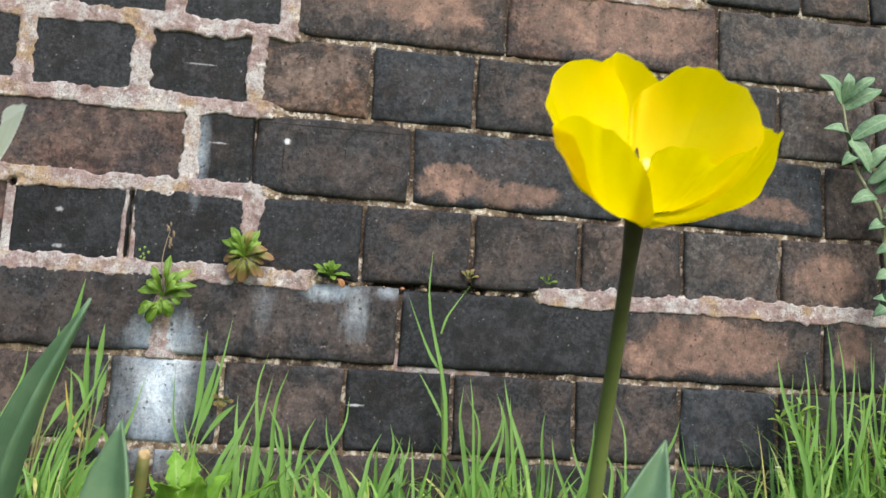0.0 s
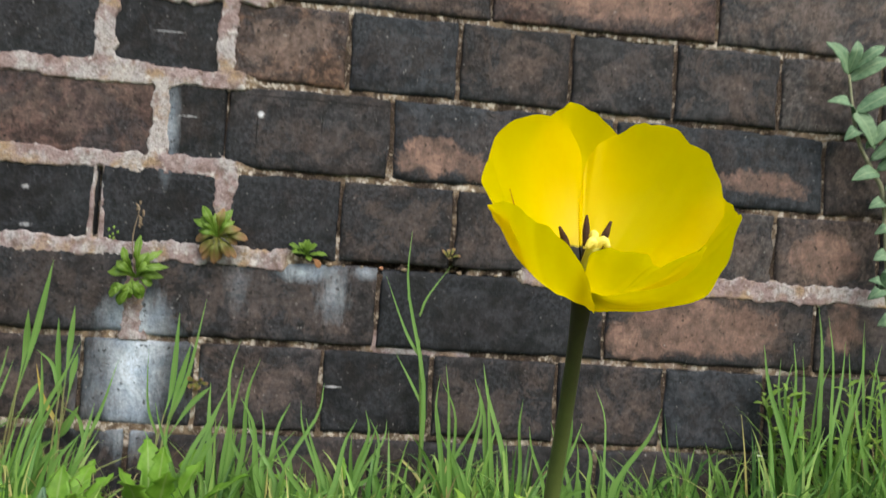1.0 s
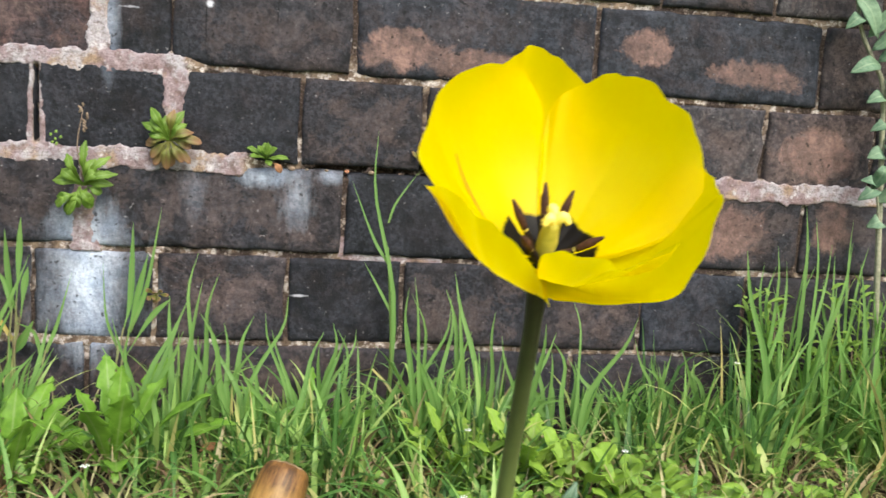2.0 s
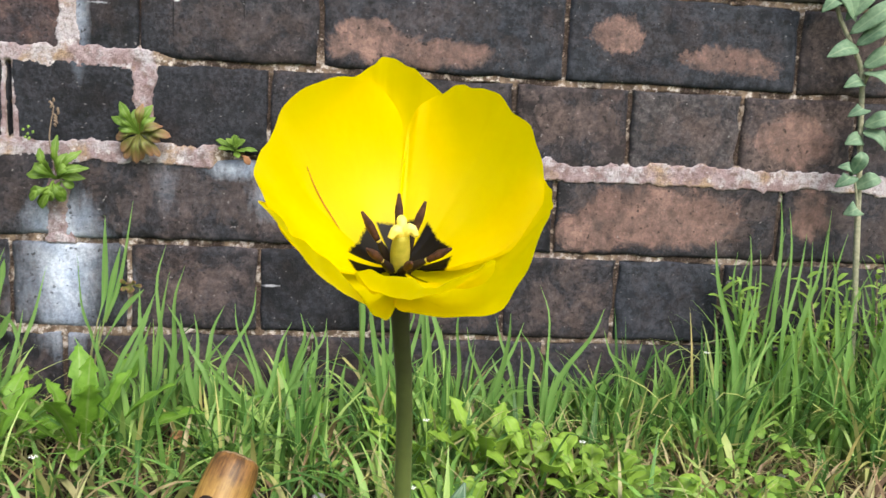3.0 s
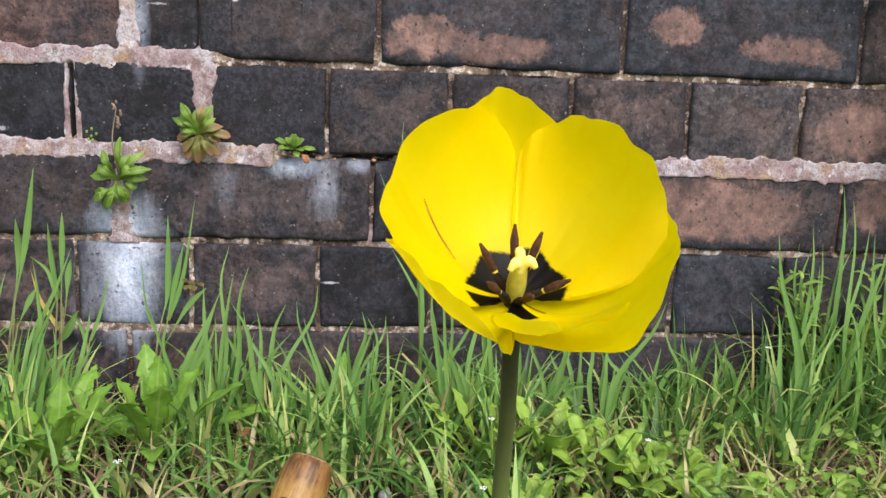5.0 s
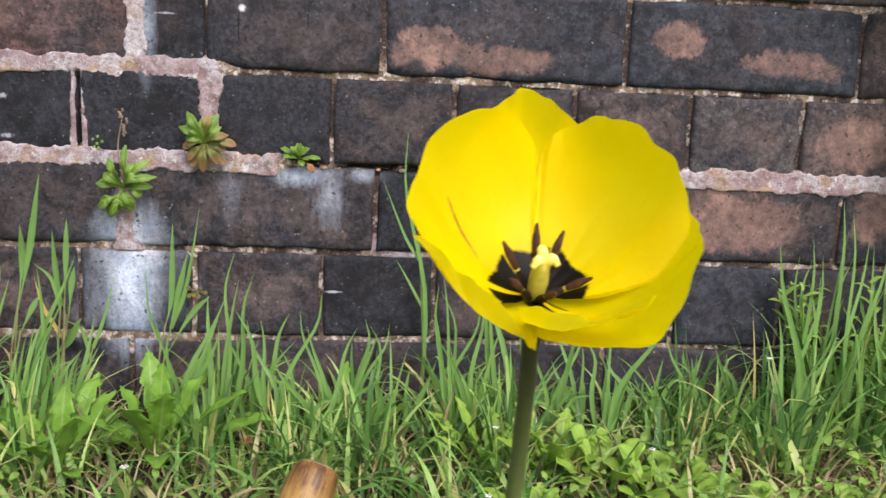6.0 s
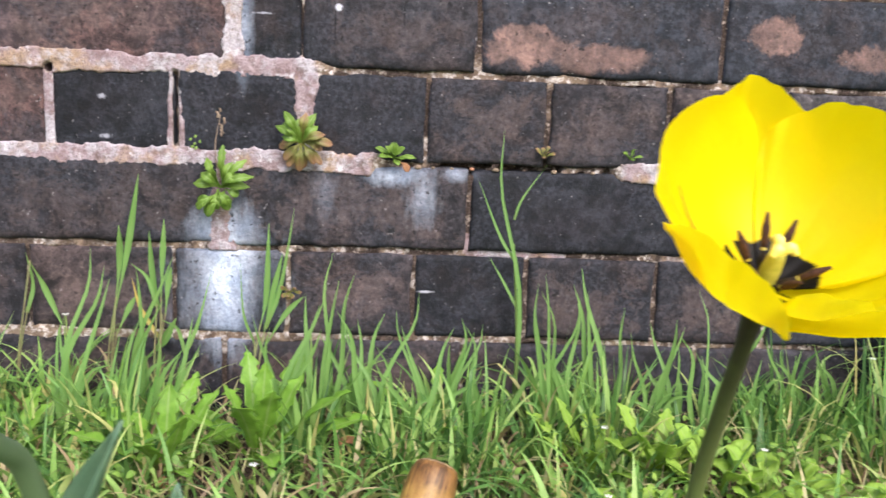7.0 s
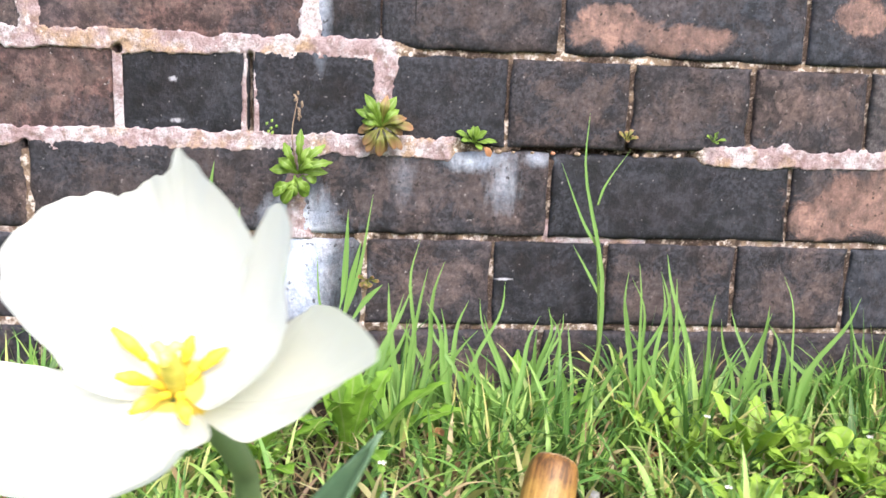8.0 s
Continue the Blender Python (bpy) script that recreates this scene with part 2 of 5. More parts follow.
def leaf_material(name, dark, light, edge=None, translucent=0.3, rough=0.5, vein=(0.3, 0.4, 0.15), scale=120):
    n = Nodes(name)
    u, v = n.uv()
    rnd = n.add("ShaderNodeObjectInfo").outputs["Random"]
    pos = n.local()
    blot = n.noise(pos, scale, 4, 0.6)
    c = n.mix(n.maths("ADD", n.maths("MULTIPLY", n.ramp(blot, [(0.35, 0.0), (0.68, 1.0)]), 0.6), n.maths("MULTIPLY", rnd, 0.4)), dark, light)
    rib = n.maths("ABSOLUTE", n.maths("SUBTRACT", u, 0.5))
    c = n.mix(n.ramp(rib, [(0.02, 0.55), (0.07, 0.0)]), c, vein)
    if edge:
        c = n.mix(n.ramp(v, [(0.55, 0.0), (0.98, 0.9)]), c, edge)
    n.bump(blot, 0.35, 0.0015)
    return n.leafy(c, rough, translucent)


def tulip_leaf_material():
    n = Nodes("glaucous_leaf")
    u, v = n.uv()
    pos = n.local()
    lines = n.maths("SINE", n.maths("MULTIPLY", u, 190.0))
    c = n.mix(n.ramp(n.noise(pos, 60, 4), [(0.35, 0.0), (0.7, 1.0)]), (0.075, 0.155, 0.095), (0.13, 0.22, 0.14))
    c = n.mix(n.maths("MULTIPLY", n.maths("ADD", lines, 1.0), 0.04), c, (0.22, 0.32, 0.20))
    c = n.mix(n.ramp(n.noise(pos, 220, 3), [(0.66, 0.0), (0.74, 0.5)]), c, (0.16, 0.20, 0.10))
    n.bump(lines, 0.12, 0.0003)
    return n.leafy(c, 0.42, 0.14, sheen=0.5)


def petal_material(name, body, pale, core, core_reach, core_edge, translucent):
    """Petals: body colour with fine length-wise veins, and a blotch at the foot."""
    n = Nodes(name)
    u, v = n.uv()
    pos = n.local()
    side = n.maths("ABSOLUTE", n.maths("SUBTRACT", u, 0.5))
    comb = n.add("ShaderNodeCombineXYZ")
    n.link(n.maths("MULTIPLY", u, 14.0), comb.inputs[0])
    n.link(n.maths("MULTIPLY", v, 1.2), comb.inputs[1])
    vein = n.noise(comb.outputs[0], 6, 4, 0.6)
    c = n.mix(n.ramp(vein, [(0.35, 0.0), (0.75, 0.3)]), body, pale)
    c = n.mix(n.ramp(n.noise(pos, 45, 3), [(0.5, 0.0), (0.8, 0.45)]), c, pale)
    if core_reach > 1:
        # six wedge-shaped blotches round the heart of the flower, in the bloom's own measures (mm)
        bloom = n.add("ShaderNodeAttribute", attribute_name="bloom").outputs["Vector"]
        sep = n.add("ShaderNodeSeparateXYZ")
        n.link(bloom, sep.inputs[0])
        x, y = sep.outputs[0], sep.outputs[1]
        r = n.maths("SQRT", n.maths("ADD", n.maths("MULTIPLY", x, x), n.maths("MULTIPLY", y, y)))
        turn = n.maths("FRACT", n.maths("SUBTRACT", n.maths("DIVIDE", n.maths("ARCTAN2", y, x), math.pi / 3), 0.05))
        off = n.maths("MULTIPLY", n.maths("ABSOLUTE", n.maths("SUBTRACT", turn, 0.5)), 2.0)
        rough_end = n.noise(bloom, 0.9, 3, 0.6)
        reach = n.maths("ADD", n.maths("SUBTRACT", r, n.maths("MULTIPLY", off, 2.6)), n.maths("MULTIPLY", n.maths("SUBTRACT", rough_end, 0.5), 2.0))
        end = n.ramp(n.maths("DIVIDE", reach, 30.0), [(core_reach / 30.0, 1.0), ((core_reach + 0.9) / 30.0, 0.0)])
        inside = n.maths("MULTIPLY", end, n.ramp(off, [(core_edge, 1.0), (core_edge + 0.07, 0.0)]))
        c = n.mix(inside, c, core)
    elif core is not None:
        jag = n.maths("ADD", v, n.maths("MULTIPLY", n.maths("SUBTRACT", vein, 0.5), 0.03))
        jag = n.maths("SUBTRACT", jag, n.maths("MULTIPLY", side, 0.10))
        inside = n.maths("MULTIPLY", n.ramp(jag, [(core_reach, 1.0), (core_reach + 0.02, 0.0)]), n.ramp(side, [(core_edge, 1.0), (core_edge + 0.03, 0.0)]))
        c = n.mix(inside, c, core)
    n.bump(n.maths("ADD", n.maths("MULTIPLY", vein, 0.35), n.noise(pos, 60, 3, 0.5)), 0.20, 0.0014)
    return n.leafy(c, 0.42, translucent, sheen=0.35)


def plain(name, dark, light, scale=150, rough=0.6, bump=0.3, sheen=0.3):
    n = Nodes(name)
    pos = n.local()
    a = n.noise(pos, scale, 4, 0.6)
    c = n.mix(n.ramp(a, [(0.35, 0.0), (0.68, 1.0)]), dark, light)
    n.bump(a, bump, 0.0008)
    return n.finish(c, rough, sheen)


def stem_material(name, low, high, z0, z1):
    n = Nodes(name)
    sep = n.add("ShaderNodeSeparateXYZ")
    n.link(n.place(), sep.inputs[0])
    f = n.maths("DIVIDE", n.maths("SUBTRACT", sep.outputs[2], z0), z1 - z0, clamp=True)
    f = n.maths("ADD", f, n.maths("MULTIPLY", n.maths("SUBTRACT", n.noise(n.place(), 120, 4), 0.5), 0.25), clamp=True)
    c = n.mix(f, low, high)
    n.bump(n.noise(n.place(), 300, 3), 0.2, 0.0006)
    return n.finish(c, 0.5, 0.4)


def cane_material():
    n = Nodes("weathered_cane")
    pos = n.local()
    m = n.add("ShaderNodeMapping")
    m.inputs["Scale"].default_value = (1.0, 1.0, 0.08)
    n.link(pos, m.inputs["Vector"])
    fibre = n.noise(m.outputs[0], 330, 5, 0.65)
    blot = n.noise(pos, 70, 5, 0.7, 0.5)
    c = n.mix(n.ramp(fibre, [(0.3, 0.0), (0.7, 1.0)]), (0.22, 0.115, 0.026), (0.45, 0.265, 0.075))
    c = n.mix(n.ramp(blot, [(0.55, 0.0), (0.7, 0.8)]), c, (0.13, 0.055, 0.025))
    sep = n.add("ShaderNodeSeparateXYZ")
    n.link(pos, sep.inputs[0])
    ragged = n.maths("ADD", sep.outputs[2], n.maths("MULTIPLY", n.maths("SUBTRACT", n.noise(pos, 130, 4), 0.5), 0.03))
    c = n.mix(n.ramp(n.maths("DIVIDE", n.maths("SUBTRACT", ragged, 0.112), 0.02), [(0.0, 0.0), (0.6, 0.85)]), c, n.mix(n.ramp(fibre, [(0.4, 0.0), (0.6, 1.0)]), (0.055, 0.022, 0.010), (0.24, 0.11, 0.035)))
    n.bump(fibre, 0.3, 0.001)
    return n.finish(c, 0.42, 0.45)


BRICK, MORTAR, SOIL = brick_material(), mortar_material(), soil_material()
GRASS = grass_material("fresh_grass", [(0.0, (0.040, 0.110, 0.028)), (0.3, (0.115, 0.26, 0.062)), (0.65, (0.225, 0.40, 0.090)), (0.88, (0.37, 0.51, 0.16)), (1.0, (0.54, 0.45, 0.19))], 0.24)
GRASS_TALL = grass_material("tall_grass", [(0.0, (0.075, 0.19, 0.042)), (0.5, (0.16, 0.33, 0.088)), (0.8, (0.25, 0.40, 0.115)), (1.0, (0.40, 0.44, 0.17))])
CULM = plain("purplish_stalk", (0.13, 0.10, 0.055), (0.20, 0.24, 0.09), 60, 0.6)
YELLOWED = grass_material("yellowed_grass", [(0.0, (0.30, 0.30, 0.08)), (0.4, (0.55, 0.42, 0.10)), (1.0, (0.60, 0.36, 0.12))], 0.25)
STRAW = grass_material("dry_grass", [(0.0, (0.20, 0.115, 0.085)), (0.25, (0.30, 0.20, 0.11)), (0.6, (0.50, 0.41, 0.25)), (1.0, (0.36, 0.36, 0.14))], 0.2)
WEED = leaf_material("broad_leaf", (0.12, 0.27, 0.025), (0.23, 0.43, 0.06))
HERB = leaf_material("small_herb_leaf", (0.15, 0.28, 0.04), (0.32, 0.48, 0.10))
WEED_YOUNG = leaf_material("young_broad_leaf", (0.19, 0.34, 0.035), (0.35, 0.53, 0.09))
CRESS = leaf_material("wall_plant_leaf", (0.095, 0.19, 0.022), (0.20, 0.33, 0.05))
CRESS_RED = leaf_material("reddened_leaf", (0.12, 0.14, 0.03), (0.24, 0.24, 0.055), (0.34, 0.17, 0.11), vein=(0.13, 0.04, 0.05))
SAGE = leaf_material("grey_green_leaf", (0.095, 0.185, 0.11), (0.24, 0.36, 0.235), translucent=0.18, rough=0.6, vein=(0.30, 0.40, 0.26), scale=260)
TULIP_LEAF = tulip_leaf_material()
YELLOW = petal_material("yellow_petal", (0.95, 0.765, 0.001), (0.96, 0.82, 0.010), (0.006, 0.004, 0.004), 15.4, 0.78, 0.52)
YELLOW_PLAIN = petal_material("yellow_petal_without_blotch", (0.95, 0.765, 0.001), (0.96, 0.82, 0.010), None, 0.0, 0.0, 0.52)
WHITE = petal_material("white_petal", (0.75, 0.775, 0.77), (0.82, 0.835, 0.83), (0.86, 0.72, 0.16), 0.11, 0.50, 0.42)
CREAM = petal_material("cream_petal", (0.74, 0.75, 0.685), (0.80, 0.81, 0.77), (0.84, 0.68, 0.16), 0.15, 0.50, 0.42)
STEM_Y = stem_material("tulip_stem_purple", (0.17, 0.225, 0.065), (0.028, 0.021, 0.014), 0.17, 0.315)
STEM_W = stem_material("tulip_stem_green", (0.10, 0.17, 0.07), (0.13, 0.20, 0.10), 0.1, 0.28)
PISTIL = plain("pistil_green", (0.34, 0.33, 0.045), (0.52, 0.47, 0.09), 200, 0.5)
STIGMA = plain("stigma_yellow", (0.80, 0.68, 0.12), (0.88, 0.78, 0.25), 300, 0.55)
STREAK = plain("red_streak", (0.42, 0.10, 0.02), (0.55, 0.17, 0.03), 300, 0.5)
ANTHER = plain("anther_brown", (0.030, 0.012, 0.009), (0.085, 0.035, 0.022), 500, 0.7)
FILAMENT = plain("filament_black", (0.012, 0.008, 0.008), (0.030, 0.018, 0.015), 300, 0.5)
ANTHER_Y = plain("anther_yellow", (0.72, 0.48, 0.03), (0.85, 0.62, 0.08), 400, 0.6)
CANE, CANE_CUT = cane_material(), plain("cane_cut_end", (0.26, 0.16, 0.08), (0.58, 0.44, 0.27), 200, 0.8)
# near-black colour that stands for shade in the cane's openings
CANE_SHADE = plain("cane_hollow_shade", (0.012, 0.008, 0.006), (0.03, 0.018, 0.012), 200, 0.9)
TWIG = plain("dry_twig", (0.16, 0.11, 0.08), (0.30, 0.23, 0.17), 300, 0.85)
BARK = plain("woody_stem", (0.22, 0.22, 0.15), (0.36, 0.35, 0.26), 300, 0.8)
DEAD = leaf_material("dead_leaf", (0.24, 0.10, 0.045), (0.46, 0.24, 0.13), translucent=0.1, rough=0.8, vein=(0.22, 0.10, 0.05))
STONE = plain("pale_stone", (0.25, 0.25, 0.26), (0.46, 0.46, 0.48), 150, 0.85)
CHIP = plain("brick_chip", (0.30, 0.12, 0.07), (0.45, 0.22, 0.14), 200, 0.9)
TINY_WHITE = plain("tiny_white_petal", (0.78, 0.78, 0.76), (0.88, 0.88, 0.86), 300, 0.5)


# ---------------------------------------------------------------- mesh helpers
def lattice(ix, iz, seed):
    h = np.sin(ix * 127.1 + iz * 311.7 + seed * 74.7) * 43758.5453
    return h - np.floor(h)


def field(x, z, scale, seed, octaves=3):
    """Smooth random relief from -1 to 1 over a sheet."""
    total, weight = 0.0, 0.0
    for o in range(octaves):
        k, w = scale * 2 ** o, 0.55 ** o
        fx, fz = x * k, z * k
        ix, iz = np.floor(fx), np.floor(fz)
        tx, tz = fx - ix, fz - iz
        tx, tz = tx * tx * (3 - 2 * tx), tz * tz * (3 - 2 * tz)
        a = lattice(ix, iz, seed + o) * (1 - tx) + lattice(ix + 1, iz, seed + o) * tx
        b = lattice(ix, iz + 1, seed + o) * (1 - tx) + lattice(ix + 1, iz + 1, seed + o) * tx
        total, weight = total + w * (a * (1 - tz) + b * tz), weight + w
    return total / weight * 2 - 1


def step(a, b, x):
    t = np.clip((x - a) / (b - a), 0, 1)
    return t * t * (3 - 2 * t)


def mesh_of(name, verts, faces, material, uvs=None, smooth=True):
    me = bpy.data.meshes.new(name)
    me.from_pydata([tuple(map(float, v)) for v in verts], [], [tuple(map(int, f)) for f in faces])
    if uvs is not None:
        layer = me.uv_layers.new(name="map")
        loops = np.empty(len(me.loops), dtype=np.int32)
        me.loops.foreach_get("vertex_index", loops)
        layer.data.foreach_set("uv", np.asarray(uvs, dtype=np.float32)[loops].ravel())
    if smooth:
        me.polygons.foreach_set("use_smooth", [True] * len(me.polygons))
    me.materials.append(material)
    return me


def sheet(P):
    """Vertices, faces and (u, v) of a grid of points [rows, columns, 3]."""
    nv, nu = P.shape[:2]
    k = np.arange(nv * nu).reshape(nv, nu)
    f = np.stack([k[:-1, :-1], k[:-1, 1:], k[1:, 1:], k[1:, :-1]], -1).reshape(-1, 4)
    u, v = np.meshgrid(np.linspace(0, 1, nu), np.linspace(0, 1, nv))
    return P.reshape(-1, 3), f, np.stack([u, v], -1).reshape(-1, 2)


def top(name, label, category, group="", kind="", at=(0, 0, 0)):
    ob = new(name)
    ob.location = at
    ob.empty_display_size = 0.02
    return tagged(ob, label, category, group, kind)


def part(name, mesh, parent, label="", thick=0.0):
    ob = new(name, mesh)
    ob.parent = parent
    ob.matrix_parent_inverse = Matrix.Translation(-Vector(parent.location)) if parent.type == "EMPTY" else Matrix()
    if thick:
        m = ob.modifiers.new("thickness", "SOLIDIFY")
        m.thickness, m.offset = thick, 0
    return tagged(ob, label)


def smooth_line(points, n):
    """A smooth line through points (Catmull-Rom)."""
    p = np.array(points, float)
    p = np.vstack([2 * p[0] - p[1], p, 2 * p[-1] - p[-2]])
    out = []
    for s in np.linspace(0, len(p) - 3 - 1e-6, n):
        i, t = int(s), s - int(s)
        a, b, c, d = p[i], p[i + 1], p[i + 2], p[i + 3]
        out.append(0.5 * (2 * b + (c - a) * t + (2 * a - 5 * b + 4 * c - d) * t ** 2 + (3 * b - a - 3 * c + d) * t ** 3))
    return np.array(out)


def tube(points, radii, n=14, rows=24, caps=True):
    line = smooth_line(points, rows)
    rad = np.interp(np.linspace(0, 1, rows), np.linspace(0, 1, len(radii)), radii)
    tang = np.gradient(line, axis=0)
    tang /= np.linalg.norm(tang, axis=1)[:, None]
    ref = np.array([0.31, 0.9, 0.21])
    s = np.cross(tang, ref)
    s /= np.linalg.norm(s, axis=1)[:, None]
    q = np.cross(tang, s)
    a = np.linspace(0, 2 * np.pi, n, endpoint=False)
    P = line[:, None] + rad[:, None, None] * (np.cos(a)[None, :, None] * s[:, None] + np.sin(a)[None, :, None] * q[:, None])
    k = np.arange(rows * n).reshape(rows, n)
    f = np.stack([k[:-1], np.roll(k[:-1], -1, 1), np.roll(k[1:], -1, 1), k[1:]], -1).reshape(-1, 4).tolist()
    if caps:
        f += [list(k[0][::-1]), list(k[-1])]
    return P.reshape(-1, 3), f


def tube_part(name, points, radii, material, parent, label="", n=14, rows=24):
    v, f = tube(points, radii, n, rows)
    return part(name, mesh_of(name, v, f, material), parent, label)


def ribbon(points, width, shape, side=None, fold=0.2, rows=14, nu=5, wave=0.0, seed=0, curl=0.0):
    """A leaf along a line: shape(v) gives its width, fold lifts its edges, wave ruffles them."""
    line = smooth_line(points, rows)
    tang = np.gradient(line, axis=0)
    tang /= np.linalg.norm(tang, axis=1)[:, None] + 1e-9
    s = np.cross(tang, np.array(side if side is not None else (0.0, 0.0, 1.0)))
    s /= np.linalg.norm(s, axis=1)[:, None] + 1e-9
    up = np.cross(s, tang)
    v = np.linspace(0, 1, rows)
    w = width * np.array([shape(x) for x in v])
    u = np.linspace(-1, 1, nu)
    ruffle = wave * width * np.sin(v * 17 + seed)[:, None] * np.abs(u)[None]
    lift = fold * w[:, None] * np.abs(u)[None] ** 1.5 + ruffle
    drop = curl * w[:, None] * u[None] ** 2
    return line[:, None] + s[:, None] * (u[None] * w[:, None])[..., None] + up[:, None] * (lift - drop)[..., None]


def leaf_shape(v):
    return max(0.02, (math.sin(math.pi * min(1, v ** 0.8)) ** 0.8)) if 0 < v < 1 else 0.03


def spoon_shape(v):
    return 0.18 + 0.82 * float(step(0.25, 0.7, v)) if v < 0.7 else max(0.04, math.sqrt(max(0, 1 - ((v - 0.7) / 0.3) ** 2)))


def lance_shape(v):
    return 0.22 + 0.78 * float(step(0.15, 0.6, v)) if v < 0.6 else max(0.03, (1 - ((v - 0.6) / 0.4) ** 1.7))


def toothed_shape(v):
    return (0.25 + 0.75 * float(step(0.1, 0.55, v)) if v < 0.6 else max(0.03, 1 - ((v - 0.6) / 0.4) ** 2.2)) * (0.55 + 0.45 * (1 - (v * 5.5) % 1.0))


def strap_shape(v):
    return 0.55 + 0.45 * float(step(0, 0.4, v)) if v < 0.45 else max(0.02, (1 - ((v - 0.45) / 0.55) ** 2.1))


def blade_shape(v):
    return max(0.03, 0.8 + 0.2 * math.sin(v * 3) if v < 0.3 else 1.0 - ((v - 0.3) / 0.7) ** 1.2)


def ribbon_part(name, parent, material, points, width, shape, label="", thick=0.0006, **kw):
    v, f, uv = sheet(ribbon(points, width, shape, **kw))
    return part(name, mesh_of(name, v, f, material, uv), parent, label, thick)


# ---------------------------------------------------------------- wall
WALL_Y = 0.9
# courses: foot, head, and the upright joints from one side to the other
BEDS = [0.0, 0.077, 0.161, 0.2475, 0.3315, 0.4155, 0.502, 0.586, 0.672, 0.756, 0.840, 0.924, 1.008, 1.092]
HEADERS_D = [-0.573, -0.456, -0.342, -0.225, -0.111, 0.004, 0.120, 0.234, 0.347, 0.465, 0.58]
JOINTS = {
    1: [-0.77, -0.535, -0.300, -0.068, 0.166, 0.397, 0.63],
    2: [-0.60, -0.482, -0.347, -0.239, -0.119, -0.009, 0.120, 0.234, 0.345, 0.46, 0.575],
    3: [-0.77, -0.537, -0.300, -0.068, 0.166, 0.397, 0.63],
    4: HEADERS_D,
    5: [-0.76, -0.528, -0.291, -0.228, -0.066, 0.166, 0.398, 0.63],
    6: [-0.575, -0.458, -0.347, -0.232, -0.114, -0.002, 0.114, 0.226, 0.343, 0.46, 0.575],
    7: [-0.785, -0.553, -0.318, -0.203, 0.028, 0.269, 0.505, 0.74],
    8: [-0.56, -0.44, -0.325, -0.21, -0.09, 0.025, 0.14, 0.255, 0.37, 0.455, 0.575],
}
# fired colours course by course: k blue-black, d dark, b brown, n slate, r red-brown, o orange-brown, g grey
TONES = {1: "ddbddb", 2: "dbdbkddndd", 3: "bddkdd", 4: "rkkkddbgbd", 5: "brkdnnb", 6: "kkkwndddgb", 7: "kkkbrggd"[:7], 8: "kdbkdngdbk"}
FIRED = {"k": (0.010, 0.011, 0.014), "d": (0.024, 0.022, 0.024), "b": (0.040, 0.030, 0.028), "n": (0.020, 0.024, 0.031),
         "r": (0.068, 0.041, 0.036), "o": (0.150, 0.078, 0.055), "g": (0.056, 0.051, 0.050), "w": (0.095, 0.056, 0.039)}

# how much of the paler heart shows through the skin
HEART = {"k": 0.04, "d": 0.28, "b": 0.48, "n": 0.1, "r": 0.6, "o": 1.0, "g": 0.5, "w": 0.9}


# how far each bed has been repointed with pale mortar: (up to x, from x, amount)
REPOINTED_BEDS = {7: (-0.19, 9, 1.0), 6: (-0.205, 9, 1.0), 5: (-0.21, 9, 1.0), 4: (-0.15, 0.07, 1.0), 3: (-0.25, 9, 0.2), 2: (-0.20, 9, 0.45)}
REPOINTED_UPRIGHTS = {(7, -0.553): 1.0, (7, -0.318): 1.0, (7, -0.203): 1.0, (6, -0.575): 1.0, (6, -0.458): 1.0, (6, -0.347): 1.0, (6, -0.232): 1.0,
                      (5, -0.528): 1.0, (5, -0.291): 1.0, (4, -0.225): 1.0, (3, -0.537): 0.4, (3, -0.300): 1.0, (2, -0.239): 0.45}


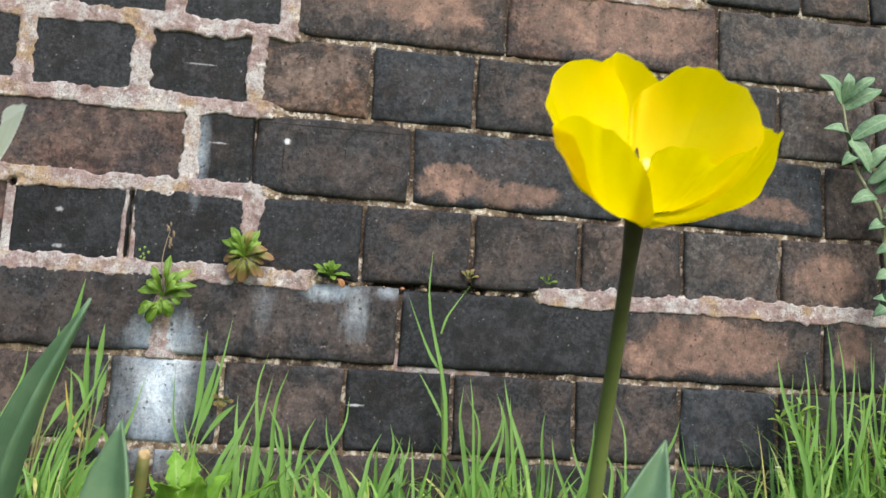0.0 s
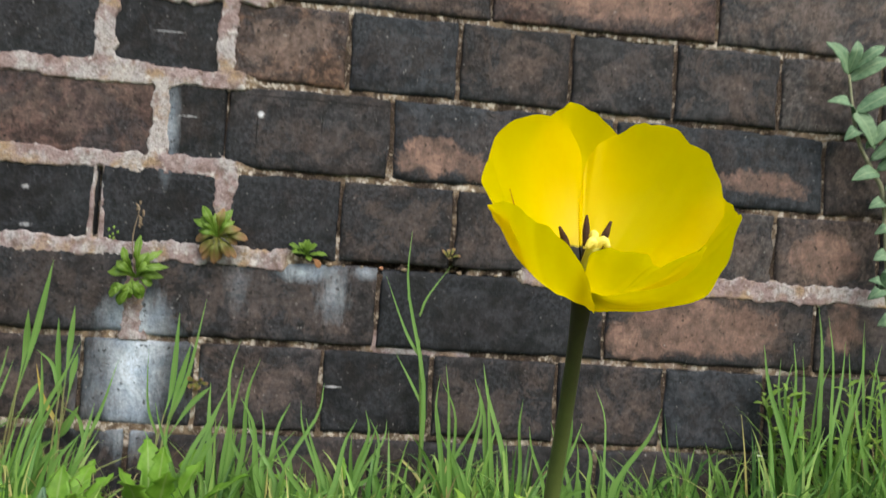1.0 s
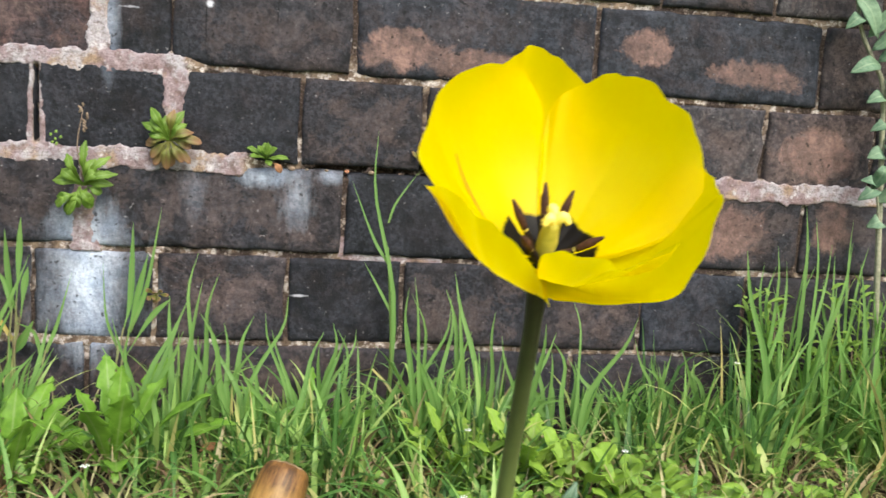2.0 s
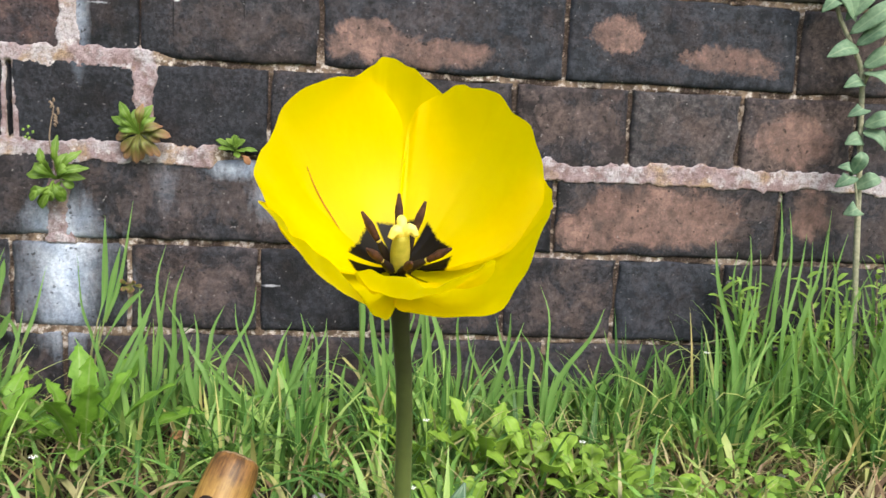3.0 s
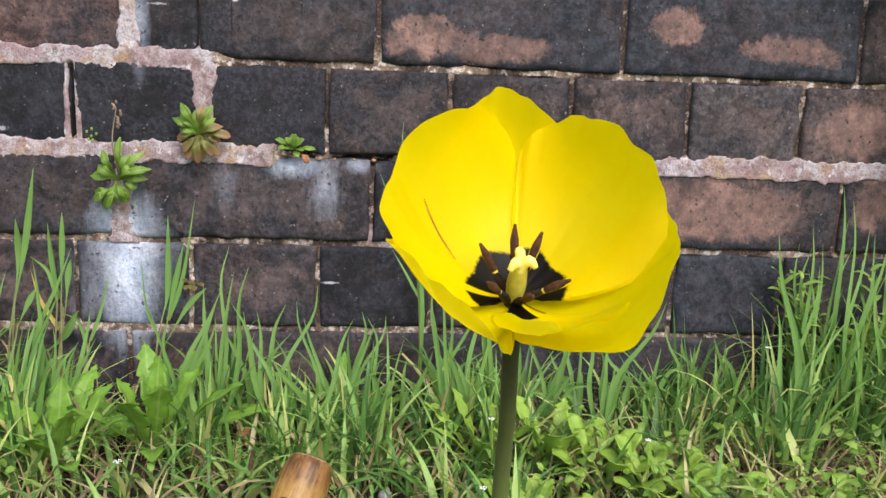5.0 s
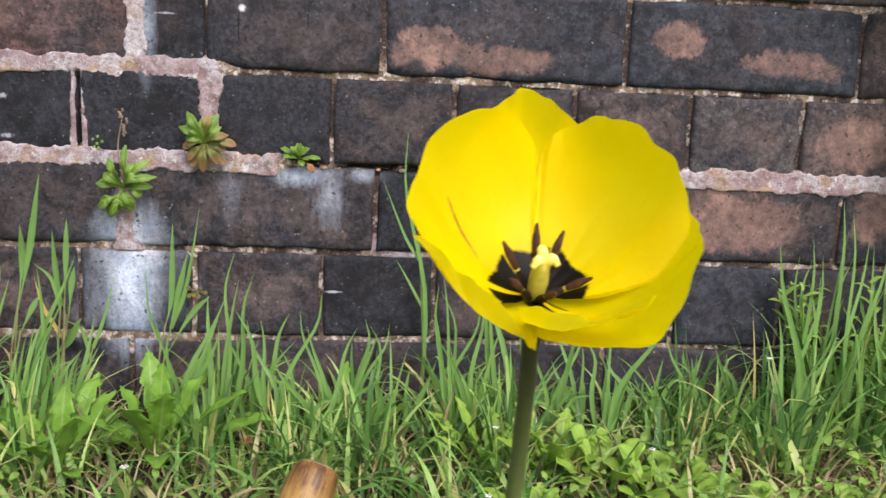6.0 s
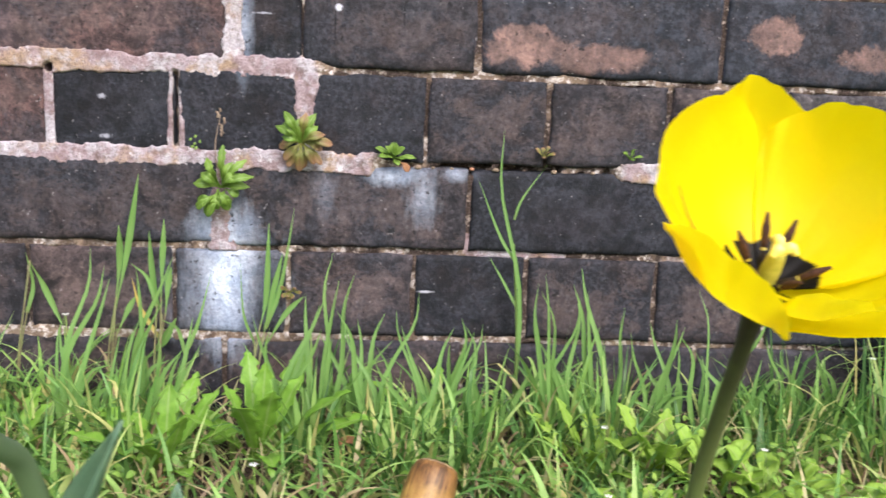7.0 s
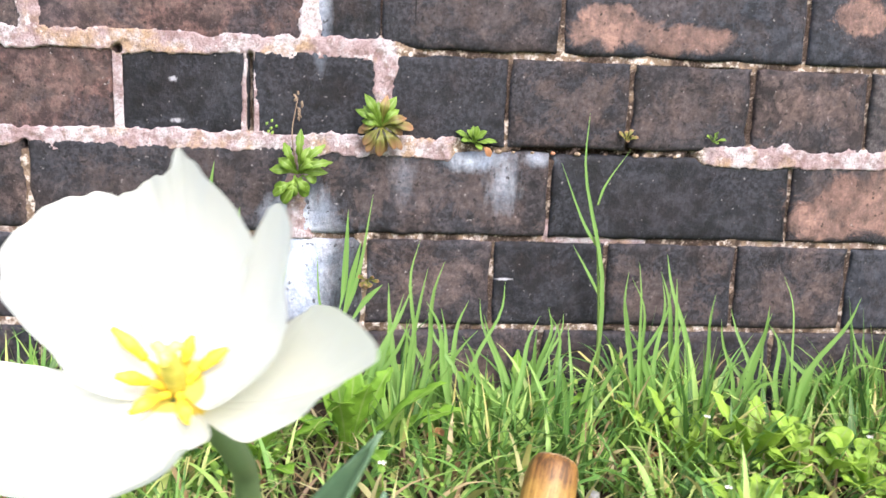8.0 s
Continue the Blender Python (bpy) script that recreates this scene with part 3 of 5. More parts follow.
def build_mortar(wall):
    nx, nz = 1000, 560
    X, Z = np.meshgrid(np.linspace(-0.74, 0.66, nx), np.linspace(0.02, 0.80, nz))
    n1, n2 = field(X, Z, 55, 3), field(X, Z, 45, 5)
    f1, f2 = field(X, Z, 190, 8, 2), field(X, Z, 170, 9, 2)
    lump = field(X, Z, 26, 22)
    thin_var = 0.0014 * field(X, Z, 14, 21)
    gap, tint = np.full(X.shape, 1.0), np.zeros(X.shape)

    def joint(distance, amount, where):
        d = distance - (0.0038 + 0.0056 * amount + thin_var + 0.0026 * amount * lump)
        closer = where & (d < gap)
        gap[closer] = d[closer]
        fresh = np.broadcast_to(amount, X.shape)
        near = where & (d < 0.0015)
        tint[near] = np.maximum(tint, fresh)[near]

    everywhere = np.ones(X.shape, bool)
    for k, z in enumerate(BEDS):
        if k in REPOINTED_BEDS:
            left, right, amount = REPOINTED_BEDS[k]
            a = amount * np.maximum(step(left + 0.012, left - 0.012, X + 0.012 * lump), step(right - 0.012, right + 0.012, X))
        elif k == 8:
            a = step(0.03, 0.07, X) * step(0.27, 0.23, X)
        else:
            a = np.zeros(X.shape)
        joint(np.abs(Z + (0.0018 + 0.0022 * a) * n2 + (0.0008 + 0.0012 * a) * f2 - z), a, everywhere)
    for row, joints in JOINTS.items():
        inside = (Z > BEDS[row] - 0.003) & (Z < BEDS[row + 1] + 0.003)
        for x in joints:
            a = REPOINTED_UPRIGHTS.get((row, x), 0.0)
            if x == -0.228:
                joint(np.abs(X + 0.001 * n1 - x) + 0.0030, 0.0, inside)
            elif row == 4 and x == -0.456:
                joint(np.abs(X + 0.0008 * n1 - x) - 0.0004, 0.0, inside)
                tint[inside & (np.abs(X - x) < 0.007)] = 1.0
            elif row == 4 and x == -0.342:
                joint(np.abs(X + 0.0015 * n1 - x) - 0.0034, 0.0, inside)
                tint[inside & (np.abs(X - x) < 0.011)] = 1.0
            else:
                joint(np.abs(X + (0.0018 + 0.0024 * a) * n1 + (0.0010 + 0.0013 * a) * f1 - x), a, inside)
    face = WALL_Y + 0.0046 - 0.0060 * tint + 0.0008 * field(X, Z, 90, 31) + 0.0007 * field(X, Z, 300, 33, 2)
    for k, seed_, weight in ((3, 55, 0.85), (5, 56, 0.6), (6, 57, 0.75), (7, 59, 0.75), (2, 58, 0.6)):
        strip = step(0.0075, 0.004, np.abs(Z + 0.002 * n2 - BEDS[k])) * step(-0.15, 0.2, field(X, Z * 0.2, 34, seed_)) * weight
        tint[:] = np.maximum(tint, strip)
    tint[(np.abs(X + 0.068 + 0.001 * n1) < 0.004) & (Z > 0.247) & (Z < 0.268)] = 1.0
    tint[(np.abs(Z + 0.002 * n2 - BEDS[3]) < 0.0042) & (X > -0.07) & (X + 0.012 * lump < 0.025)] = 1.0
    # open slots and washed-out stretches
    hole = step(0.0030, 0.0016, np.abs(X + 0.0012 * n1 + 0.3425)) * step(0.338, 0.345, Z) * step(0.412, 0.402, Z) * step(-0.5, -0.2, field(X, Z, 40, 43))
    hole = np.maximum(hole, step(0.0050, 0.0032, np.hypot(X + 0.456, Z - 0.408)))
    hole = np.maximum(hole, step(0.0050, 0.0032, np.hypot(X + 0.537, Z - 0.323)))
    worn = step(0.009, 0.005, np.abs(Z - BEDS[4])) * step(-0.135, -0.12, X) * step(0.075, 0.055, X)
    hole = np.maximum(hole, worn * step(-0.15, 0.15, field(X, Z, 60, 41)))
    face = face + 0.018 * hole
    Y = np.where(gap < 0, face, face + np.minimum(gap / (0.004 - 0.001 * tint), 1) * 0.020)
    v, f, uv = sheet(np.stack([X, Y, Z], -1))
    me = mesh_of("mortar", v, f, MORTAR, uv)
    att = me.attributes.new("fresh", "FLOAT", "POINT")
    crumbs = step(0.2, 0.45, field(X, Z, 95, 51)) * 0.9
    tint = np.maximum(tint, 0.7 * crumbs * step(0.012, 0.006, np.minimum.reduce([np.abs(Z - b) for b in BEDS])))
    tint = np.maximum(tint, 0.35 * step(0.2, 0.5, field(X, Z, 60, 53)))
    att.data.foreach_set("value", (tint * (1 - 0.7 * hole)).ravel().astype(np.float32))
    part("mortar", me, wall, "pinkish white repointed mortar beside thin dark old joints")


def brick_mesh(x0, x1, z0, z1, seed):
    """One brick with worn arrises, a slightly uneven face and a ragged outline."""
    def marks(a, b):
        inner = np.linspace(a + 0.008, b - 0.008, max(3, round((b - a) / 0.014)))
        return np.concatenate([[a, a + 0.0022, a + 0.005], inner, [b - 0.005, b - 0.0022, b]])
    xs, zs = marks(x0, x1), marks(z0, z1)
    X, Z = np.meshgrid(xs, zs)
    edge = np.minimum(np.minimum(X - x0, x1 - X), np.minimum(Z - z0, z1 - Z))
    Y = WALL_Y + 0.0026 * (1 - np.clip(edge / 0.004, 0, 1)) ** 2 + 0.0009 * field(X, Z, 26, seed) + 0.0005 * field(X, Z, 110, seed + 3, 2)
    Y = Y + 0.0022 * (lattice(seed * 1.0, 7.0, 2.0) - 0.5) + 0.003 * (lattice(seed * 1.0, 3.0, 5.0) - 0.5) * (Z - z0) / 0.08
    near = 1 - np.clip(edge / 0.008, 0, 1)
    Y = Y + 0.0045 * near * step(0.15, 0.6, field(X, Z, 48, seed + 23))
    X2 = X + near * 0.0022 * field(X, Z, 60, seed + 11)
    Z2 = Z + near * 0.0022 * field(X, Z, 60, seed + 17)
    P = np.stack([X2, Y, Z2], -1)
    v, f, _ = sheet(P)
    nz, nx = X.shape
    k = np.arange(nz * nx).reshape(nz, nx)
    ring = np.concatenate([k[0, :-1], k[:-1, -1], k[-1, :0:-1], k[:0:-1, 0]])
    back = v[ring].copy()
    back[:, 1] = WALL_Y + 0.085
    n0 = len(v)
    m = len(ring)
    faces = f.tolist() + [(ring[(i + 1) % m], ring[i], n0 + i, n0 + (i + 1) % m) for i in range(m)]
    flat = np.stack([(X - x0) / (x1 - x0), (Z - z0) / (z1 - z0)], -1).reshape(-1, 2)
    return mesh_of("brick", np.vstack([v, back]), faces, BRICK, np.vstack([flat, flat[ring]]))


def build_wall():
    wall = top("wall_north", "old garden wall of blue-black and brown bricks in English bond", "wall", kind="structure", at=(0, WALL_Y + 0.1, 0))
    bm = bmesh.new()
    bmesh.ops.create_cube(bm, size=1)
    bm.transform(Matrix.Translation((0, WALL_Y + 0.165, 0.53)) @ Matrix.Diagonal((3.04, 0.24, 1.13, 1)))
    core = bpy.data.meshes.new("core")
    bm.to_mesh(core)
    bm.free()
    core.materials.append(MORTAR)
    part("core", core, wall)
    build_mortar(wall)
    seed = 1
    for row, joints in JOINTS.items():
        for i in range(len(joints) - 1):
            seed += 1
            x0, x1 = joints[i], joints[i + 1]
            g = 0.0022
            gl = 0.0009 if x0 == -0.228 else g
            gr = 0.0009 if x1 == -0.228 else g
            ob = part("brick", brick_mesh(x0 + gl, x1 - gr, BEDS[row] + 0.0029, BEDS[row + 1] - 0.0029, seed), wall)
            tones = TONES[row]
            tone = tones[min(i, len(tones) - 1)]
            ob.color = (*FIRED[tone], HEART[tone] * (0.4 + 0.6 * lattice(seed * 1.0, 5.0, 1.0)))
    # the rest of the wall, beyond what is seen closely, with shared bricks
    long_one, short_one = brick_mesh(0.0022, 0.2304, 0.0029, 0.0811, 900), brick_mesh(0.0022, 0.1136, 0.0029, 0.0811, 901)
    rng = random.Random(5)
    for row in range(0, 13):
        listed = JOINTS.get(row)
        header = row % 2 == 0
        pitch = 0.1158 if header else 0.2326
        spans = [(-1.5, listed[0]), (listed[-1], 1.5)] if listed else [(-1.5, 1.5)]
        for a, b in spans:
            if a == -1.5:
                xs = [b - pitch * (k + 1) for k in range(int((b - a) / pitch))]
            else:
                xs = [a + pitch * k for k in range(int((b - a) / pitch))]
            for x in xs:
                ob = part("brick", short_one if header else long_one, wall)
                ob.location = (x, 0, BEDS[row])
                tone = rng.choice("kddbbnrg")
                ob.color = (*FIRED[tone], HEART[tone] * 0.7)
    return wall


# ---------------------------------------------------------------- ground
def lie(x, y):
    """Height of the soil."""
    z = 0.03 + 0.035 * step(0.45, 0.75, y) + 0.02 * step(0.74, 0.9, y)
    return z + 0.010 * field(np.asarray(x, float), np.asarray(y, float), 9, 61, 3) * step(2.0, 1.0, np.hypot(x, y))


def build_ground():
    fine_x = np.linspace(-1.1, 1.1, 150)
    fine_y = np.linspace(-0.3, 0.93, 90)
    far = np.array([1.4, 2, 3.5, 7, 15, 40, 120, 400])
    xs = np.concatenate([-far[::-1], fine_x, far])
    ys = np.concatenate([-far[::-1], fine_y, far + 0.2])
    X, Y = np.meshgrid(xs, ys)
    Z = lie(X, Y) + 0.003 * field(X, Y, 60, 63, 2) * step(2.0, 1.0, np.hypot(X, Y))
    v, f, uv = sheet(np.stack([X, Y, Z], -1))
    ob = new("ground", mesh_of("ground", v, f, SOIL, uv))
    tagged(ob, "dark crumbly soil under rough grass along a wall", "ground", kind="structure")


# ---------------------------------------------------------------- grass
def blades(rng, n, xr, yr, length, width, lean, rows=6, wall_stop=True, density=None, clumps=0):
    """Many bent, tapering blades as one set of vertices, faces and (u, v)."""
    m = clumps or n
    x, y = rng.uniform(*xr, m), rng.uniform(*yr, m)
    if density is not None:
        keep = rng.uniform(0, 1, m) < density(x, y)
        x, y = x[keep], y[keep]
    a = rng.uniform(0, 2 * np.pi, len(x))
    L = 0.75 + 0.35 * field(x, y, 11, 71)
    if clumps:
        # tufts: blades spread outwards from a common root, each tuft of its own height
        size = rng.uniform(0.55, 1.2, len(x))
        pick = rng.integers(0, len(x), n)
        dx, dy = rng.normal(0, 0.009, n), rng.normal(0, 0.009, n)
        x, y, L = x[pick] + dx, np.minimum(y[pick] + dy, WALL_Y - 0.012), (L * size)[pick]
        a = np.arctan2(dy, dx) + rng.normal(0, 0.7, n)
    n = len(x)
    L = L * rng.uniform(*length, n)
    bend = rng.uniform(*lean, n)
    v = np.linspace(0, 1, rows)
    th = bend[:, None] * (0.25 + v[None] ** 1.3)
    # about a third of the blades are broken over
    th = th + np.where(rng.uniform(0, 1, n) < 0.3, rng.uniform(0.3, 1.5, n), 0)[:, None] * (v[None] > rng.uniform(0.35, 0.8, n)[:, None])
    seg = L[:, None] / (rows - 1)
    r = np.cumsum(np.sin(th) * seg, 1) - np.sin(th) * seg
    h = np.cumsum(np.cos(th) * seg, 1) - np.cos(th) * seg
    cx = x[:, None] + r * np.cos(a)[:, None]
    cy = y[:, None] + r * np.sin(a)[:, None]
    cz = lie(x, y)[:, None] - 0.006 + h
    if wall_stop:
        cy = np.minimum(cy, WALL_Y - 0.006)
    cz = np.maximum(cz, lie(x, y)[:, None] - 0.004)
    tw = a + np.pi / 2 + rng.uniform(-0.8, 0.8, n)
    w = (rng.uniform(*width, n)[:, None]) * np.where(v < 0.35, 0.75 + 0.7 * v, 1.0 - (np.clip(v - 0.3, 0, 1) / 0.7) ** 1.25)[None]
    sx, sy = w * np.cos(tw)[:, None], w * np.sin(tw)[:, None]
    dip = 0.35 * w
    left = np.stack([cx - sx, cy - sy, cz + dip], -1)
    mid = np.stack([cx, cy, cz], -1)
    right = np.stack([cx + sx, cy + sy, cz + dip], -1)
    P = np.stack([left, mid, right], 2)
    k = np.arange(n * rows * 3).reshape(n, rows, 3)
    f = np.stack([k[:, :-1, :-1], k[:, :-1, 1:], k[:, 1:, 1:], k[:, 1:, :-1]], -1).reshape(-1, 4)
    uv = np.broadcast_to(np.stack(np.meshgrid(np.linspace(0, 1, 3), v), -1)[None], (n, rows, 3, 2))
    return P.reshape(-1, 3), f, uv.reshape(-1, 2)


def stuff(name, sets, material, label, category):
    verts, faces, uvs, off = [], [], [], 0
    for v, f, uv in sets:
        verts.append(v)
        faces.append(f + off)
        uvs.append(uv)
        off += len(v)
    ob = new(name, mesh_of(name, np.vstack(verts), np.vstack(faces), material, np.vstack(uvs)))
    return tagged(ob, label, category, kind="stuff")


def foot_density(x, y):
    clump = 0.45 + 1.3 * field(x, y, 19, 77)
    leafy = 1 - 0.75 * step(0.10, 0.05, np.hypot(x + 0.285, (y - 0.80) * 1.2)) - 0.75 * step(0.08, 0.04, np.hypot(x - 0.07, (y - 0.78) * 1.2))
    open_right = leafy * (1 - 0.35 * step(0.06, 0.10, x) * step(0.30, 0.24, x))
    return np.clip(clump * open_right, 0.06, 1)


def patchy(x, y):
    """Clumps with bare soil between them."""
    return np.clip(0.27 + 2.6 * field(x, y, 15, 83), 0.03, 1) * (1 - 0.75 * step(0.24, 0.32, x) * step(0.82, 0.76, y))


def build_grass():
    rng = np.random.default_rng(11)
    sets = [
        blades(rng, 2700, (-0.75, 0.75), (0.77, 0.885), (0.055, 0.16), (0.0016, 0.0035), (0.1, 1.6), rows=9, density=foot_density, clumps=260),
        blades(rng, 650, (-0.75, 0.75), (0.72, 0.885), (0.05, 0.13), (0.0013, 0.0032), (0.2, 1.9), rows=8, density=foot_density),
        blades(rng, 1650, (-0.75, 0.75), (0.56, 0.81), (0.05, 0.12), (0.0014, 0.0035), (0.5, 2.3), rows=9, density=patchy, clumps=330),
        blades(rng, 2200, (-0.8, 0.8), (0.38, 0.83), (0.035, 0.10), (0.0011, 0.0026), (1.0, 2.6), rows=8, density=patchy),
        blades(rng, 600, (-0.7, 0.7), (0.48, 0.82), (0.08, 0.15), (0.0016, 0.0036), (1.0, 2.6), rows=10, density=patchy),
        blades(rng, 260, (-0.7, 0.7), (0.55, 0.82), (0.07, 0.15), (0.0026, 0.0044), (0.6, 2.3), rows=10),
        blades(rng, 950, (0.365, 0.78), (0.77, 0.885), (0.09, 0.215), (0.0014, 0.0032), (0.25, 1.7), rows=10, clumps=60),
        blades(rng, 700, (-0.8, -0.33), (0.6, 0.88), (0.06, 0.12), (0.0013, 0.0025), (0.3, 1.6), density=patchy),
        blades(rng, 2600, (-1.0, 1.0), (-0.3, 0.35), (0.02, 0.05), (0.001, 0.0018), (0.3, 1.4)),
        blades(rng, 1500, (-1.7, 1.7), (0.3, 0.88), (0.05, 0.11), (0.0014, 0.0026), (0.3, 1.3), density=lambda x, y: np.clip((np.abs(x) - 0.7) * 5, 0, 1)),
        blades(rng, 1800, (-1.6, 1.6), (-1.1, 0.35), (0.02, 0.06), (0.0012, 0.0022), (0.3, 1.4), density=lambda x, y: np.where((np.abs(x) < 0.6) & (y > -0.3), 0.0, 1.0)),
    ]
    stuff("grass", sets, GRASS, "rough uncut green grass growing along the foot of the wall", "grass")
    dry = [blades(rng, 820, (-0.75, 0.75), (0.5, 0.88), (0.05, 0.12), (0.0010, 0.0020), (0.6, 2.2)),
           blades(rng, 2900, (-0.75, 0.75), (0.4, 0.87), (0.03, 0.10), (0.0006, 0.0015), (1.1, 2.8)),
           blades(rng, 720, (-0.7, 0.7), (0.55, 0.87), (0.04, 0.11), (0.0016, 0.0030), (0.7, 2.5), rows=8),
           blades(rng, 1300, (0.2, 0.7), (0.6, 0.87), (0.03, 0.10), (0.0008, 0.0016), (1.2, 2.8))]
    stuff("dry_grass", dry, STRAW, "dry straw-coloured grass blades among the green", "grass")


def grass_tuft(rng, x, y, tips, label):
    """A tuft of single tall blades: tips as (x, y, z, width)."""
    z = float(lie(x, y))
    tuft = top("grass_tuft", label, "grass", "grass tufts along the wall", at=(x, y, z))
    for tx, ty, tz, w in tips:
        bx, by = x + rng.uniform(-0.006, 0.006), y + rng.uniform(-0.005, 0.005)
        mx, my = bx + (tx - bx) * 0.3 + rng.uniform(-0.011, 0.011), by + (ty - by) * 0.3
        ux, uz = bx + (tx - bx) * 0.72 + rng.uniform(-0.006, 0.006), z + (tz - z) * 0.80
        pts = [(bx, by, z - 0.008), (mx, my, z + (tz - z) * 0.45), (ux, by + (ty - by) * 0.8, uz), (tx, ty, tz)]
        ribbon_part("blade", tuft, GRASS_TALL, pts, w, blade_shape, side=(rng.uniform(-0.5, 0.5), -1, 0.1), fold=0.35, rows=12, nu=3, thick=0.0)
    for _ in range(3):
        bx, by = x + rng.uniform(-0.010, 0.010), y + rng.uniform(-0.008, 0.004)
        h, lean = rng.uniform(0.05, 0.095), rng.uniform(-0.045, 0.045)
        pts = [(bx, by, z - 0.006), (bx + lean * 0.35, by - 0.003, z + h * 0.65), (bx + lean, by - rng.uniform(0.0, 0.012), z + h * rng.uniform(0.75, 1.0))]
        ribbon_part("blade", tuft, GRASS_TALL, pts, rng.uniform(0.0020, 0.0032), blade_shape, side=(rng.uniform(-0.5, 0.5), -1, 0.1), fold=0.35, rows=12, nu=3, thick=0.0)
    return tuft


def wall_tuft(rng, root, label, leaves, yellowed=()):
    """A grass shoot close to the wall: thin purplish stalks that each carry one leaf, drawn in the wall's plane as (x, z)."""
    x, y = root
    z = float(lie(x, y))
    tuft = top("grass_tuft", label, "grass", "grass tufts along the wall", at=(x, y, z))

    def leaf(line, w, material):
        near = rng.uniform(0.873, 0.887)
        (ax, az), (bx, bz), (cx, cz) = line
        foot = x + rng.uniform(-0.004, 0.004)
        stalk = [(foot, y, z - 0.006), (foot + (ax - foot) * 0.35, y + 0.004, z + (min(az, 0.2) - z) * 0.55), (ax, near, az)]
        tube_part("culm", stalk, [0.0011, 0.0010, 0.0007], CULM, tuft, "purplish grass stalk", 7, 12)
        ribbon_part("blade", tuft, material, [(ax, near, az - 0.002), (bx, near + 0.004, bz), (cx, near + rng.uniform(-0.006, 0.006), cz)], w, lance_shape if w > 0.0025 else blade_shape,
                    side=(rng.uniform(-0.4, 0.4), -1, 0.1), fold=0.3, rows=14, nu=3, thick=0.0)

    for line, w in leaves:
        leaf(line, w, GRASS_TALL)
    for line in yellowed:
        leaf(line, 0.0021, YELLOWED)
    return tuft


def build_tufts():
    rng = random.Random(3)
    wall_tuft(rng, (-0.399, 0.868), "tall green grass tuft touching dark bricks",
              [(((-0.394, 0.193), (-0.383, 0.245), (-0.370, 0.316)), 0.0031), (((-0.395, 0.200), (-0.392, 0.235), (-0.389, 0.269)), 0.0030),
               (((-0.393, 0.169), (-0.384, 0.188), (-0.377, 0.202)), 0.0028)])
    wall_tuft(rng, (-0.354, 0.866), "upright green grass tuft with one yellowed blade",
              [(((-0.354, 0.184), (-0.362, 0.215), (-0.365, 0.263)), 0.0030), (((-0.354, 0.201), (-0.353, 0.236), (-0.350, 0.275)), 0.0027),
               (((-0.358, 0.194), (-0.367, 0.218), (-0.382, 0.232)), 0.0022), (((-0.349, 0.187), (-0.347, 0.212), (-0.344, 0.231)), 0.0030),
               (((-0.370, 0.143), (-0.355, 0.156), (-0.341, 0.181)), 0.0040)], [((-0.356, 0.166), (-0.373, 0.190), (-0.379, 0.220))])
    wall_tuft(rng, (-0.482, 0.868), "bent green grass tuft before dark bricks",
              [(((-0.473, 0.232), (-0.462, 0.206), (-0.444, 0.172)), 0.0034), (((-0.478, 0.184), (-0.473, 0.208), (-0.478, 0.240)), 0.0022)])
    wall_tuft(rng, (-0.268, 0.860), "leaning green grass tuft beside the white lime stain",
              [(((-0.262, 0.178), (-0.257, 0.205), (-0.254, 0.275)), 0.0028), (((-0.260, 0.165), (-0.252, 0.204), (-0.242, 0.246)), 0.0028),
               (((-0.268, 0.160), (-0.279, 0.186), (-0.282, 0.238)), 0.0015), (((-0.258, 0.175), (-0.244, 0.215), (-0.232, 0.288)), 0.0024),
               (((-0.262, 0.150), (-0.240, 0.186), (-0.222, 0.205)), 0.0026)])
    wall_tuft(rng, (-0.330, 0.862), "thin green grass blade before the lime stain", [(((-0.328, 0.156), (-0.319, 0.181), (-0.307, 0.227)), 0.0018), (((-0.330, 0.150), (-0.338, 0.172), (-0.352, 0.182)), 0.0020)])
    tall = grass_tuft(rng, -0.018, 0.872, [(-0.040, 0.880, 0.368, 0.0022)], "very tall single grass shoot standing before the wall")
    tube_part("culm", [(-0.018, 0.872, 0.07), (-0.019, 0.876, 0.17), (-0.026, 0.880, 0.262)], [0.0014, 0.0012, 0.0008], GRASS_TALL, tall, "purplish grass stalk", 8, 10)
    for pts, w in (([(-0.024, 0.879, 0.245), (-0.040, 0.881, 0.270), (-0.062, 0.884, 0.322)], 0.0016), ([(-0.027, 0.880, 0.285), (-0.020, 0.881, 0.305), (0.002, 0.884, 0.337)], 0.0012), ([(-0.020, 0.877, 0.200), (-0.034, 0.879, 0.225), (-0.048, 0.882, 0.248)], 0.0014)):
        ribbon_part("blade", tall, GRASS_TALL, pts, w, blade_shape, side=(0.2, -1, 0.1), fold=0.3, rows=10, nu=3, thick=0.0)
    grass_tuft(rng, 0.37, 0.842, [(0.375, 0.860, 0.322, 0.0026), (0.385, 0.862, 0.29, 0.0024), (0.36, 0.858, 0.268, 0.0022), (0.392, 0.86, 0.265, 0.0024), (0.345, 0.852, 0.245, 0.0022)], "tall bright grass tuft in the overgrown corner")
    grass_tuft(rng, 0.435, 0.86, [(0.443, 0.886, 0.31, 0.0026), (0.425, 0.882, 0.275, 0.0024), (0.46, 0.88, 0.285, 0.0024), (0.41, 0.872, 0.25, 0.0022), (0.475, 0.876, 0.26, 0.0024)], "tall bright grass tuft in the overgrown corner")
